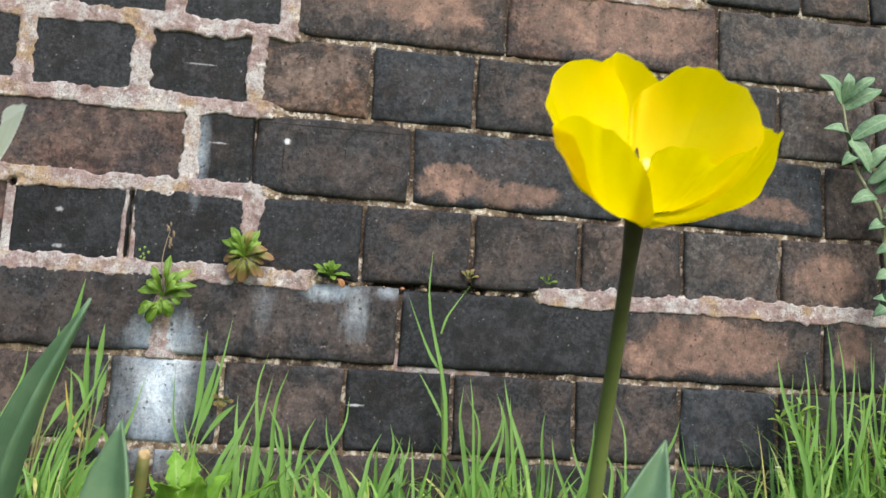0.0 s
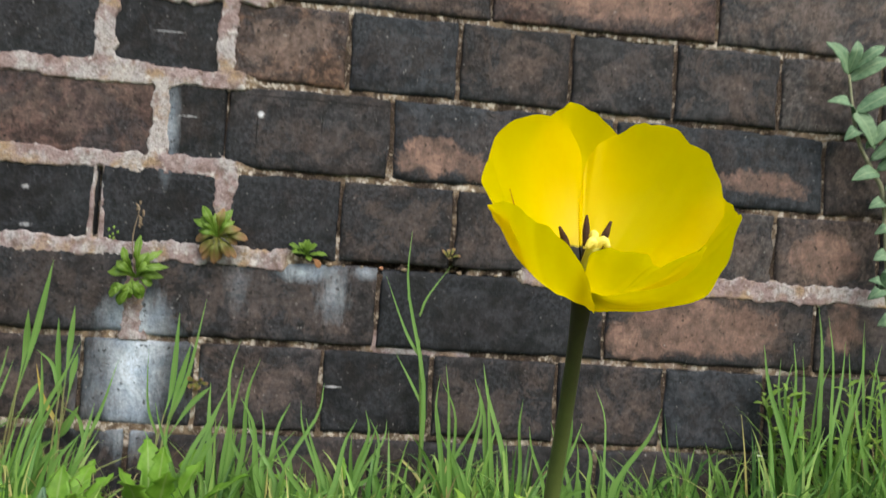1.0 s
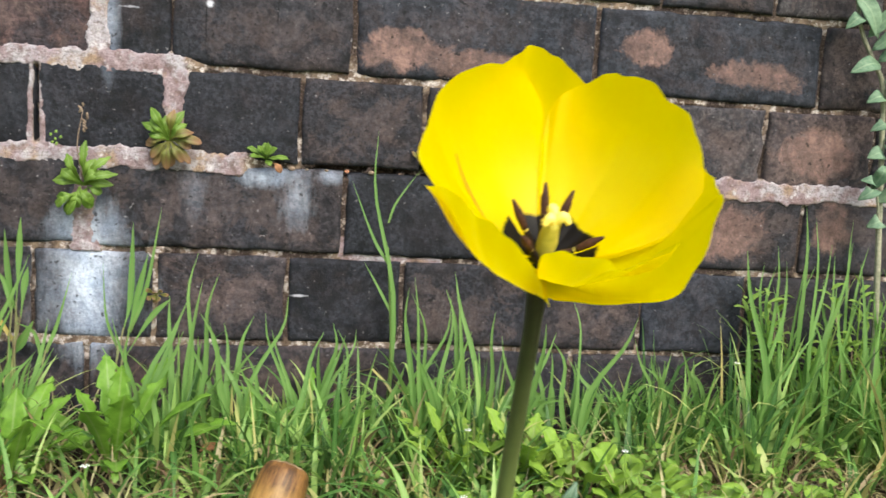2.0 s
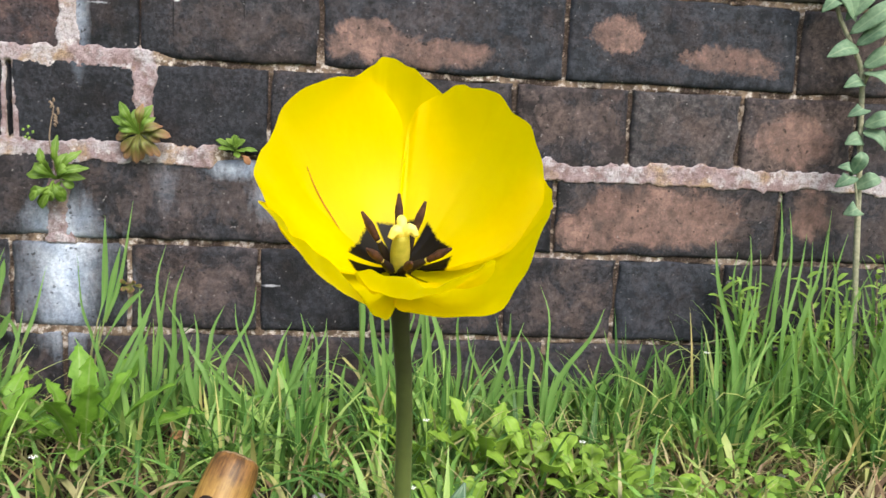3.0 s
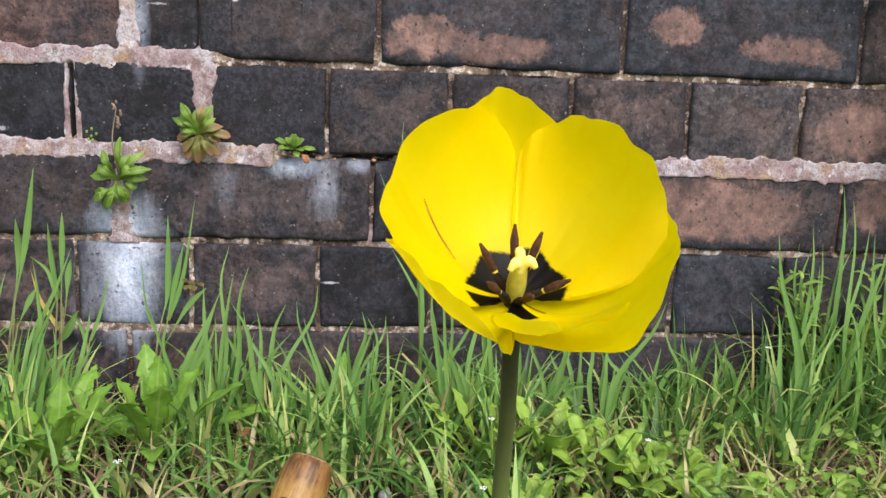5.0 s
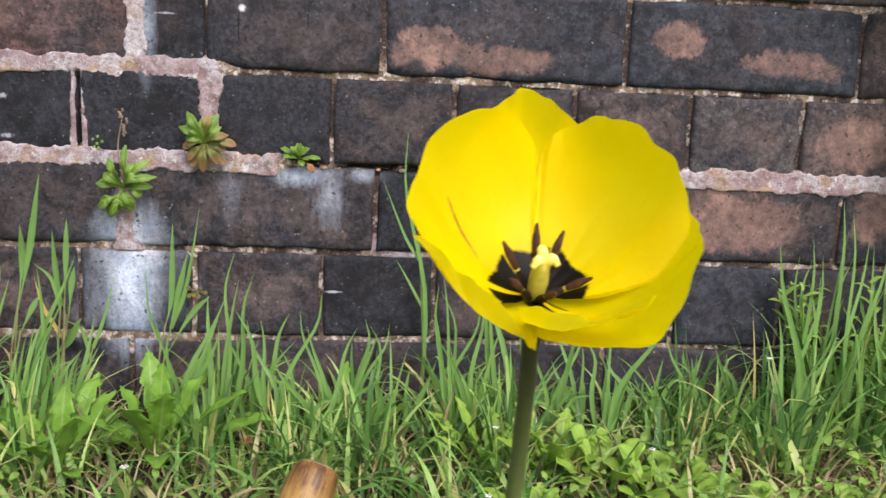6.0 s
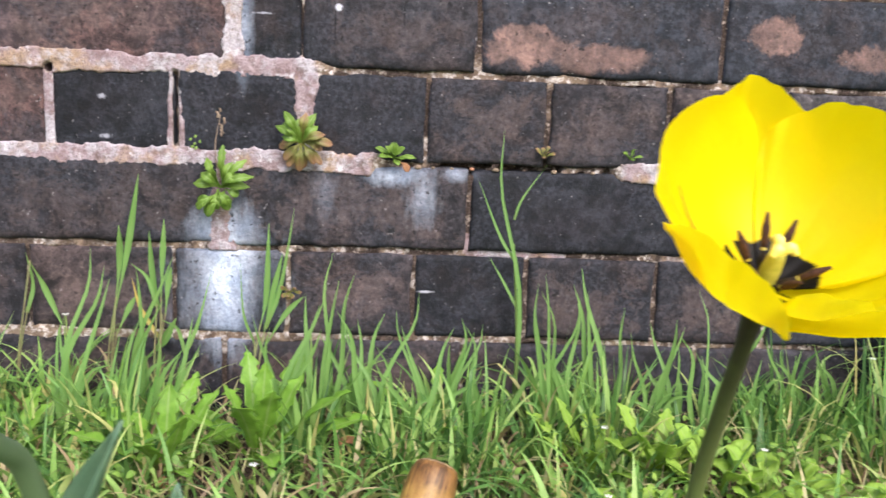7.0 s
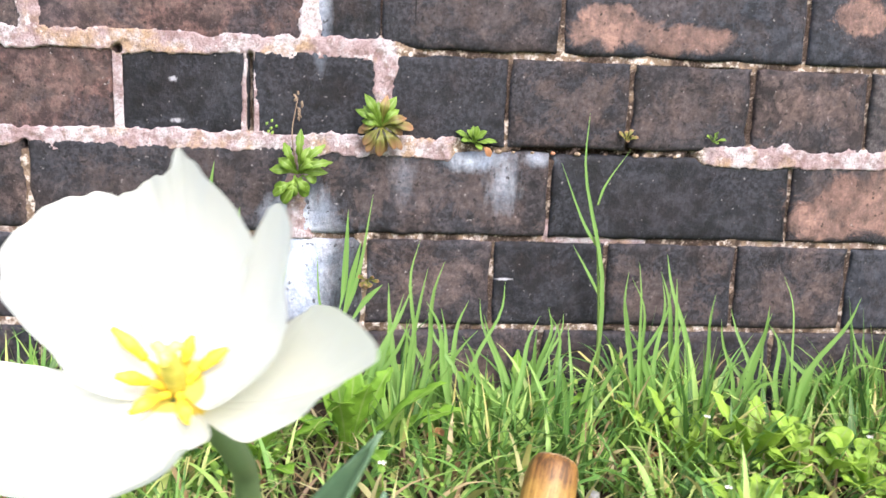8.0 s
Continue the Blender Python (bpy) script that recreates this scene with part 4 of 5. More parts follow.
    for x in (0.318, 0.348, 0.385, 0.408, 0.432, 0.458, 0.490, 0.515):
        y = rng.uniform(0.79, 0.865)
        high = rng.uniform(0.235, 0.315)
        tips = [(x + rng.uniform(-0.055, 0.055), min(0.886, y + rng.uniform(-0.03, 0.03)), high - k * rng.uniform(0.010, 0.030), rng.uniform(0.0021, 0.0034)) for k in range(5)]
        grass_tuft(rng, x, y, tips, "dense tall grass tuft in the overgrown corner")
    for x in (-0.425, -0.408, -0.375, -0.345, -0.255, -0.232, -0.205, -0.178, -0.150, -0.122, -0.098, -0.072, -0.046, 0.006, 0.032, 0.062, 0.095, 0.128, 0.160, 0.192, 0.228, 0.265, 0.290):
        y = rng.uniform(0.82, 0.866)
        high = rng.uniform(0.175, 0.258) - (0.016 if 0.1 < x < 0.27 else 0)
        tips = [(x + rng.uniform(-0.042, 0.042), min(0.886, y + rng.uniform(-0.02, 0.03)), high - k * rng.uniform(0.006, 0.022), rng.uniform(0.0017, 0.0031)) for k in range(4)]
        grass_tuft(rng, x, y, tips, "green grass tuft at the foot of the wall")


# ---------------------------------------------------------------- weeds
def rosette(name, label, category, at, axis, n, size, width, shape, material, rng, rise=(0.2, 0.9), group="", nu=5, thick=0.0004, part_name="leaf", wave=0.1, droop=0.5, rows=12):
    """Leaves fanned round an axis: rise is how far they stand up along it."""
    axis = Vector(axis).normalized()
    q = axis.to_track_quat("Z", "Y")
    plant = top(name, label, category, group, at=at)
    for i in range(n):
        a = i * 2.39996 + rng.uniform(-0.3, 0.3)
        up = rise[0] + (rise[1] - rise[0]) * (i + rng.random()) / n
        L = size * rng.uniform(0.72, 1.08) * (1 - 0.25 * up)
        d = Vector((math.cos(a) * math.cos(up), math.sin(a) * math.cos(up), math.sin(up)))
        pts = []
        for s in (0.04, 0.4, 0.75, 1.0):
            p = d * (L * s) + Vector((0, 0, 0.16 * L * math.sin(s * 2.2) - droop * 0.12 * L * s * s))
            w = q @ p + Vector(at)
            w.y = min(w.y, WALL_Y - 0.002 - 0.004 * rng.random())
            pts.append(tuple(w))
        ribbon_part(part_name, plant, material, pts, width * rng.uniform(0.8, 1.15), shape, side=tuple(q @ Vector((0, 0, 1)) + Vector((0.01, 0.02, 0.01))),
                    fold=0.25, rows=rows, nu=nu, wave=wave, seed=i, thick=thick)
    return plant


def build_wall_plants():
    rng = random.Random(8)
    p = top("wall_weed", "bright green leafy weed rooted in the mortar joint", "plant", "weeds in the wall", at=(-0.299, 0.893, 0.305))
    def weed_leaf(plant, material, root, angle, length, width, shape, out, label=""):
        """A leaf that springs from the wall and spreads before it."""
        r = Vector(root)
        d = Vector((math.cos(radians(angle)), 0, math.sin(radians(angle))))
        tip = r + d * length + Vector((0, -out * 0.55, 0))
        mid = r + d * length * 0.5 + Vector((0, -out, 0.10 * length))
        ribbon_part("leaf", plant, material, [tuple(r), tuple(mid), tuple(tip)], width, shape, label, side=(rng.uniform(-0.25, 0.25), -1, 0.35), rows=16, nu=5, fold=0.25, wave=0.10, seed=angle, thick=0.0003)
    for angle, length in ((112, 0.030), (88, 0.040), (70, 0.026), (48, 0.036), (20, 0.034), (3, 0.027), (140, 0.022), (172, 0.024), (35, 0.024)):
        weed_leaf(p, CRESS, (-0.299 + rng.uniform(-0.002, 0.002), 0.892, 0.305), angle, length, 0.0046, toothed_shape if length > 0.027 else lance_shape, rng.uniform(0.010, 0.018))
    for k in range(11):
        angle = 197 + 14 * k + rng.uniform(-8, 8)
        weed_leaf(p, CRESS, (-0.300 + rng.uniform(-0.004, 0.004), 0.890, 0.304 - rng.random() * 0.010), angle, rng.uniform(0.014, 0.024), rng.uniform(0.0038, 0.0056), spoon_shape, rng.uniform(0.004, 0.014))
    tube_part("stalk", [(-0.301, 0.893, 0.31), (-0.305, 0.890, 0.34), (-0.300, 0.889, 0.371)], [0.0008, 0.0006, 0.0004], TWIG, p, "withered brown flower stalk", 6, 10)
    for k in range(9):
        x, z = -0.3005 + rng.uniform(-0.004, 0.004), 0.352 + 0.0028 * k
        tube_part("seed_pod", [(x, 0.889, z), (x + rng.uniform(-0.003, 0.003), 0.887, z + 0.003)], [0.0008, 0.0013, 0.0006], TWIG, p, "", 6, 6)
    for k in range(7):
        x, z = -0.322 + rng.uniform(-0.007, 0.007), 0.343 + rng.uniform(-0.006, 0.012)
        tube_part("bud", [(x, 0.889, z), (x + 0.001, 0.888, z + 0.002)], [0.0009, 0.0014, 0.0007], HERB, p, "", 6, 6)
    p = top("wall_weed", "green and reddish leaf rosette rooted in the wall", "plant", "weeds in the wall", at=(-0.226, 0.893, 0.347))
    for k in range(10):
        angle = 185 + 170 * k / 9 + rng.uniform(-9, 9)
        weed_leaf(p, CRESS_RED, (-0.2265, 0.892, 0.349), angle, rng.uniform(0.016, 0.030), rng.uniform(0.0032, 0.0046), spoon_shape, rng.uniform(0.003, 0.012))
    for angle, length in ((148, 0.027), (132, 0.024), (118, 0.032), (98, 0.022), (80, 0.028), (64, 0.030), (45, 0.022), (20, 0.024), (165, 0.018)):
        weed_leaf(p, CRESS_RED if angle in (80, 20) else CRESS, (-0.2265, 0.892, 0.349), angle, length, 0.0042, lance_shape, rng.uniform(0.008, 0.016))
    p = rosette("wall_weed", "small green seedling with one red leaf in the mortar joint", "plant", (-0.142, 0.896, 0.337), (0.05, -0.7, 0.75), 13, 0.020, 0.0030, lance_shape, CRESS, rng, (0.0, 1.2), "weeds in the wall")
    ribbon_part("leaf", p, DEAD, [(-0.136, 0.892, 0.334), (-0.131, 0.888, 0.332), (-0.127, 0.890, 0.325)], 0.0032, spoon_shape, "orange-red withered leaf", side=(0, -1, 0.2), rows=8)
    for at, axis, n, size, mat in (((0.000, 0.897, 0.343), (0, -0.6, 0.9), 7, 0.013, CRESS_RED), ((0.083, 0.897, 0.344), (0, -0.6, 0.9), 6, 0.012, CRESS), ((-0.236, 0.893, 0.208), (0, -1, -0.2), 8, 0.012, CRESS_RED)):
        rosette("wall_weed", "tiny dull green seedling in the mortar joint", "plant", at, axis, n, size, 0.0022, spoon_shape, mat, rng, (0.0, 1.2), "weeds in the wall")
    # roots and crumbs lying in the hollow joint
    for k in range(7):
        x = (-0.118, -0.104, -0.086, -0.067, -0.044, 0.012, 0.05)[k]
        crumb = new("mortar_crumb", crumb_mesh(rng.uniform(0.0016, 0.0032), 40 + k, CHIP if k == 3 else TWIG))
        crumb.location = (x, 0.9025, BEDS[4] - 0.0025)
        tagged(crumb, "loose crumb of mortar or brick in the hollow joint", "rubble", "crumbs in the joint")


def crumb_mesh(r, seed, material):
    bm = bmesh.new()
    bmesh.ops.create_icosphere(bm, subdivisions=2, radius=r)
    for v in bm.verts:
        v.co *= 1 + 0.35 * noise.noise(v.co / r * 1.1 + Vector((seed, 0, 0)))
        v.co.z *= 0.7
    me = bpy.data.meshes.new("crumb")
    bm.to_mesh(me)
    bm.free()
    me.materials.append(material)
    return me


def build_weeds():
    rng = random.Random(21)
    for x, y, n, size, w, up in ((-0.250, 0.795, 12, 0.125, 0.0115, 1.35), (-0.325, 0.775, 12, 0.110, 0.0110, 1.2), (0.035, 0.785, 10, 0.09, 0.008, 1.2), (0.090, 0.77, 11, 0.10, 0.011, 1.2),
                                 (-0.10, 0.845, 7, 0.09, 0.007, 1.2), (0.17, 0.72, 10, 0.075, 0.010, 0.9), (0.06, 0.69, 9, 0.07, 0.009, 1.0), (0.125, 0.66, 9, 0.06, 0.009, 0.9), (-0.46, 0.80, 9, 0.09, 0.008, 1.0),
                                 (0.215, 0.69, 11, 0.065, 0.010, 0.9), (0.275, 0.665, 10, 0.06, 0.011, 0.8), (0.13, 0.745, 10, 0.08, 0.010, 1.1), (0.20, 0.625, 9, 0.055, 0.010, 0.8), (0.33, 0.70, 8, 0.05, 0.009, 0.8)):
        rosette("broadleaf_weed", "bright green toothed broadleaf weed in the grass", "plant", (x, y, float(lie(x, y))), (0.05, -0.15, 1), n, size, w, spoon_shape if x > 0.1 else toothed_shape, WEED_YOUNG if x > 0 else WEED, rng, (0.35, up), "broadleaf weeds in the grass", 7, 0.0004, rows=40)
    # upright leafy weed of the corner, with small leaves up its stem
    for x, y, h in ((0.348, 0.868, 0.165), (0.395, 0.872, 0.14), (0.44, 0.862, 0.17), (0.49, 0.865, 0.20)):
        z = float(lie(x, y))
        w = top("leafy_weed", "bushy weed with small pale green leaves by the wall", "plant", "bushy weeds in the corner", at=(x, y, z))
        for b in range(5):
            tx, ty, hh = x + rng.uniform(-0.035, 0.025), y + rng.uniform(-0.03, 0.015), h * rng.uniform(0.65, 1.0)
            line = smooth_line([(x, y, z - 0.005), ((x + tx) / 2 + 0.006, (y + ty) / 2, z + hh * 0.55), (tx, ty, z + hh)], 24)
            tube_part("stalk", line[::4], [0.0013, 0.0010, 0.0006], TWIG if b in (1, 4) else HERB, w, "", 7, 12)
            for k in range(20):
                s = 0.22 + 0.78 * k / 20
                a = k * 2.4 + b + rng.uniform(-1.6, 1.6)
                L = 0.017 * rng.uniform(0.5, 1.2)
                p = Vector(line[min(23, int(s * 23))])
                t = p + Vector((math.cos(a) * L, math.sin(a) * L * 0.8, L * rng.uniform(-0.1, 0.9)))
                ribbon_part("leaf", w, DEAD if b == 1 and k < 6 else HERB, [tuple(p), tuple(p.lerp(t, 0.5) + Vector((0, 0, 0.002))), tuple(t)], rng.uniform(0.0018, 0.0032), leaf_shape, side=(0.1, -0.3, 1), rows=7, nu=3, thick=0.0)
    herb_carpet()



def herb_carpet():
    """Low chickweed and clover leaves between the grass."""
    rng = np.random.default_rng(31)
    sets = []
    for n, xr, yr, size, zr in ((1500, (-0.8, 0.8), (0.45, 0.87), (0.004, 0.009), (0.004, 0.05)), (700, (0.05, 0.45), (0.60, 0.80), (0.006, 0.013), (0.01, 0.05)), (260, (-0.75, -0.3), (0.62, 0.86), (0.005, 0.010), (0.01, 0.05))):
        x, y = rng.uniform(*xr, n), rng.uniform(*yr, n)
        keep = field(x, y, 10, 91) > -0.25
        x, y = x[keep], y[keep]
        n = len(x)
        c = np.stack([x, y, lie(x, y) + rng.uniform(*zr, n)], -1)
        a, tilt, roll = rng.uniform(0, 6.283, n), rng.uniform(-0.3, 0.9, n), rng.uniform(-0.5, 0.5, n)
        d = np.stack([np.cos(a) * np.cos(tilt), np.sin(a) * np.cos(tilt), np.sin(tilt)], -1)
        s = np.stack([-np.sin(a) * np.cos(roll), np.cos(a) * np.cos(roll), np.sin(roll)], -1)
        up = np.cross(d, s)
        L = rng.uniform(*size, n)[:, None]
        rows = []
        for v, w in ((0, 0.10), (0.25, 0.50), (0.55, 0.62), (0.8, 0.42), (1.0, 0.06)):
            mid = c + d * L * v + up * L * (0.18 * math.sin(v * 3.1))
            rows.append(np.stack([mid - s * L * w * 0.58 + up * L * 0.10 * w, mid, mid + s * L * w * 0.58 + up * L * 0.10 * w], 1))
        P = np.stack(rows, 1)
        P[..., 1] = np.minimum(P[..., 1], WALL_Y - 0.004)
        k = np.arange(n * 15).reshape(n, 5, 3)
        f = np.stack([k[:, :-1, :-1], k[:, :-1, 1:], k[:, 1:, 1:], k[:, 1:, :-1]], -1).reshape(-1, 4)
        uv = np.broadcast_to(np.stack(np.meshgrid(np.linspace(0, 1, 3), np.linspace(0, 1, 5)), -1)[None], (n, 5, 3, 2))
        sets.append((P.reshape(-1, 3), f, uv.reshape(-1, 2)))
    stuff("ground_weeds", sets, HERB_CARPET, "low small-leaved green weeds covering the soil", "weeds")


HERB_CARPET = grass_material("low_weed_leaf", [(0.0, (0.10, 0.20, 0.025)), (0.5, (0.18, 0.32, 0.05)), (1.0, (0.30, 0.46, 0.10))], 0.3)


def build_sage():
    """A grey-green shrub whose shoot leans along the wall."""
    at = (0.47, 0.86, float(lie(0.47, 0.86)))
    shrub = top("sage_shrub", "grey-green leafy shrub shoot leaning against the brick wall", "shrub", at=at)
    line = [(0.475, 0.86, 0.075), (0.468, 0.868, 0.22), (0.456, 0.876, 0.385), (0.449, 0.876, 0.441), (0.436, 0.876, 0.465), (0.419, 0.875, 0.492), (0.409, 0.873, 0.522), (0.400, 0.870, 0.562)]
    tube_part("stem", line, [0.0032, 0.003, 0.0026, 0.0024, 0.0022, 0.002, 0.0018, 0.0012], BARK, shrub, "pale woody stem", 9, 40)
    tube_part("branch", [(0.462, 0.872, 0.30), (0.455, 0.868, 0.325), (0.448, 0.864, 0.342)], [0.0016, 0.0012, 0.0009], BARK, shrub, "", 7, 8)
    tube_part("branch", [(0.452, 0.875, 0.43), (0.468, 0.868, 0.48), (0.478, 0.862, 0.52)], [0.0018, 0.0014, 0.0009], BARK, shrub, "", 7, 8)
    leaves = [((0.401, 0.562), (0.371, 0.592), 0.0085), ((0.400, 0.563), (0.404, 0.596), 0.006), ((0.401, 0.556), (0.445, 0.582), 0.0105), ((0.400, 0.565), (0.432, 0.592), 0.006),
              ((0.409, 0.523), (0.373, 0.530), 0.008), ((0.410, 0.523), (0.462, 0.552), 0.0105), ((0.407, 0.525), (0.431, 0.486), 0.0095), ((0.440, 0.462), (0.407, 0.452), 0.0085),
              ((0.430, 0.475), (0.470, 0.508), 0.0085), ((0.438, 0.465), (0.466, 0.488), 0.009), ((0.448, 0.445), (0.480, 0.463), 0.009), ((0.449, 0.440), (0.472, 0.425), 0.009),
              ((0.448, 0.342), (0.428, 0.331), 0.0075), ((0.448, 0.343), (0.430, 0.350), 0.006), ((0.449, 0.343), (0.452, 0.366), 0.007), ((0.455, 0.33), (0.475, 0.342), 0.008), ((0.458, 0.31), (0.440, 0.305), 0.008),
              ((0.478, 0.52), (0.470, 0.548), 0.008), ((0.478, 0.52), (0.500, 0.545), 0.009), ((0.470, 0.49), (0.495, 0.487), 0.008), ((0.456, 0.39), (0.482, 0.398), 0.009), ((0.456, 0.385), (0.476, 0.368), 0.008), ((0.450, 0.430), (0.428, 0.425), 0.0075), ((0.453, 0.405), (0.432, 0.398), 0.007), ((0.457, 0.375), (0.437, 0.372), 0.008), ((0.415, 0.505), (0.396, 0.492), 0.007), ((0.424, 0.487), (0.450, 0.520), 0.007)]
    rng = random.Random(4)
    for (x0, z0), (x1, z1), w in leaves:
        out = rng.uniform(0.006, 0.020)
        ya = 0.872
        mid = ((x0 + x1) / 2, ya - out * 0.9, (z0 + z1) / 2 + 0.004)
        ribbon_part("leaf", shrub, SAGE, [(x0, ya, z0), mid, (x1, ya - out * 0.6, z1)], w, leaf_shape, side=(rng.uniform(-0.4, 0.4), -1, 0.75), fold=0.3, rows=14, nu=7, wave=0.06, seed=w * 900, thick=0.0006, curl=0.15)


# ---------------------------------------------------------------- tulips
def bowl_petal(margin, bowl, rng, layer=0.0, lip=0.0, rib=0.5, ruffle=0.7, rows=34, nu=81, length=60.0):
    """A petal that lies in the flower's bowl. margin: its rim from one side of the foot round to the other, as (azimuth in degrees,
    radius, height) in millimetres; bowl: (radius, height) from the heart outwards; layer: how far outside the bowl it lies;
    lip: how far its rim rolls outwards; rib: depth of the crease down its middle."""
    az, r, h = np.array(margin, float).T
    rim = smooth_line(np.stack([r * np.cos(np.radians(az)), r * np.sin(np.radians(az)), h], -1), nu)
    curve = smooth_line([(x, z, 0) for x, z in bowl], 200)[:, :2]
    run = np.concatenate([[0], np.cumsum(np.linalg.norm(np.diff(curve, axis=0), axis=1))])
    way = np.gradient(curve, axis=0)
    way /= np.linalg.norm(way, axis=1)[:, None]
    ph = [rng.uniform(0, 6) for _ in range(6)]
    k = np.linspace(0.05, 1, rows)
    P, UV = np.zeros((rows, nu, 3)), np.zeros((rows, nu, 2))
    for i, (x, y, z) in enumerate(rim):
        s = 2 * i / (nu - 1) - 1
        rm, am = math.hypot(x, y), math.atan2(y, x)
        zm = z + ruffle * (math.sin(9 * s + ph[0]) + 0.7 * math.sin(21 * s + ph[1]) + 0.35 * math.sin(47 * s + ph[2])) * (1 - abs(s) ** 3)
        end = int(np.argmin((curve[:, 0] - rm) ** 2 + (curve[:, 1] - zm) ** 2))
        at = k * run[end]
        cr, cz = np.interp(at, run, curve[:, 0]), np.interp(at, run, curve[:, 1])
        wr, wz = np.interp(at, run, way[:, 0]), np.interp(at, run, way[:, 1])
        out = layer * np.clip(k * 3, 0, 1) * (1 - k ** 3)
        out = out + rib * math.exp(-(s / 0.05) ** 2) * k * (1 - 0.4 * k) + lip * np.clip((k - 0.84) / 0.16, 0, 1) ** 2 * (1 - abs(s) ** 6)
        out = out + (0.9 * np.sin(3.2 * s + 4.0 * k + ph[3]) + 0.5 * np.sin(11 * s + 6 * k + ph[4]) + 0.2 * np.sin(23 * s - 9 * k + ph[2])) * k * (1 - 0.5 * k)
        out = out + ruffle * 0.8 * k ** 5 * (math.sin(13 * s + ph[5]) + 0.5 * math.sin(31 * s + ph[0]))
        pull = k ** 2.4
        rr = cr + pull * (rm - curve[end, 0]) + wz * out
        zz = cz + pull * (zm - curve[end, 1]) - wr * out
        P[:, i] = np.stack([rr * math.cos(am), rr * math.sin(am), zz], -1)
        UV[:, i] = np.stack([np.full(rows, 0.5 + 0.5 * s), at / length], -1)
    return P / 1000, UV


def on_petal(P, az, r):
    """The point of a petal at an azimuth (degrees) and a radius (mm)."""
    i = int(np.argmin(np.abs(np.cos(np.arctan2(P[-1, :, 1], P[-1, :, 0]) - math.radians(az)) - 1)))
    return np.array([np.interp(r / 1000, np.hypot(P[:, i, 0], P[:, i, 1]), P[:, i, c]) for c in range(3)])


def petal_part(flower, frame_m, made, material, heart=1.0):
    """A petal's mesh; heart makes the blotch at its foot smaller (above 1)."""
    P, UV = made
    v, f, _ = sheet(P)
    m = np.array(frame_m.to_3x3())
    me = mesh_of("petal", v @ m.T + np.array(frame_m.translation), f, material, UV.reshape(-1, 2))
    me.attributes.new("bloom", "FLOAT_VECTOR", "POINT").data.foreach_set("vector", (v * 1000 * heart).ravel().astype(np.float32))
    return part("petal", me, flower)


def local_tube(name, flower, frame_m, pts, radii, material, n=10, rows=10, label=""):
    v, f = tube(pts, radii, n, rows)
    m = np.array(frame_m.to_3x3())
    return part(name, mesh_of(name, v @ m.T + np.array(frame_m.translation), f, material), flower, label)


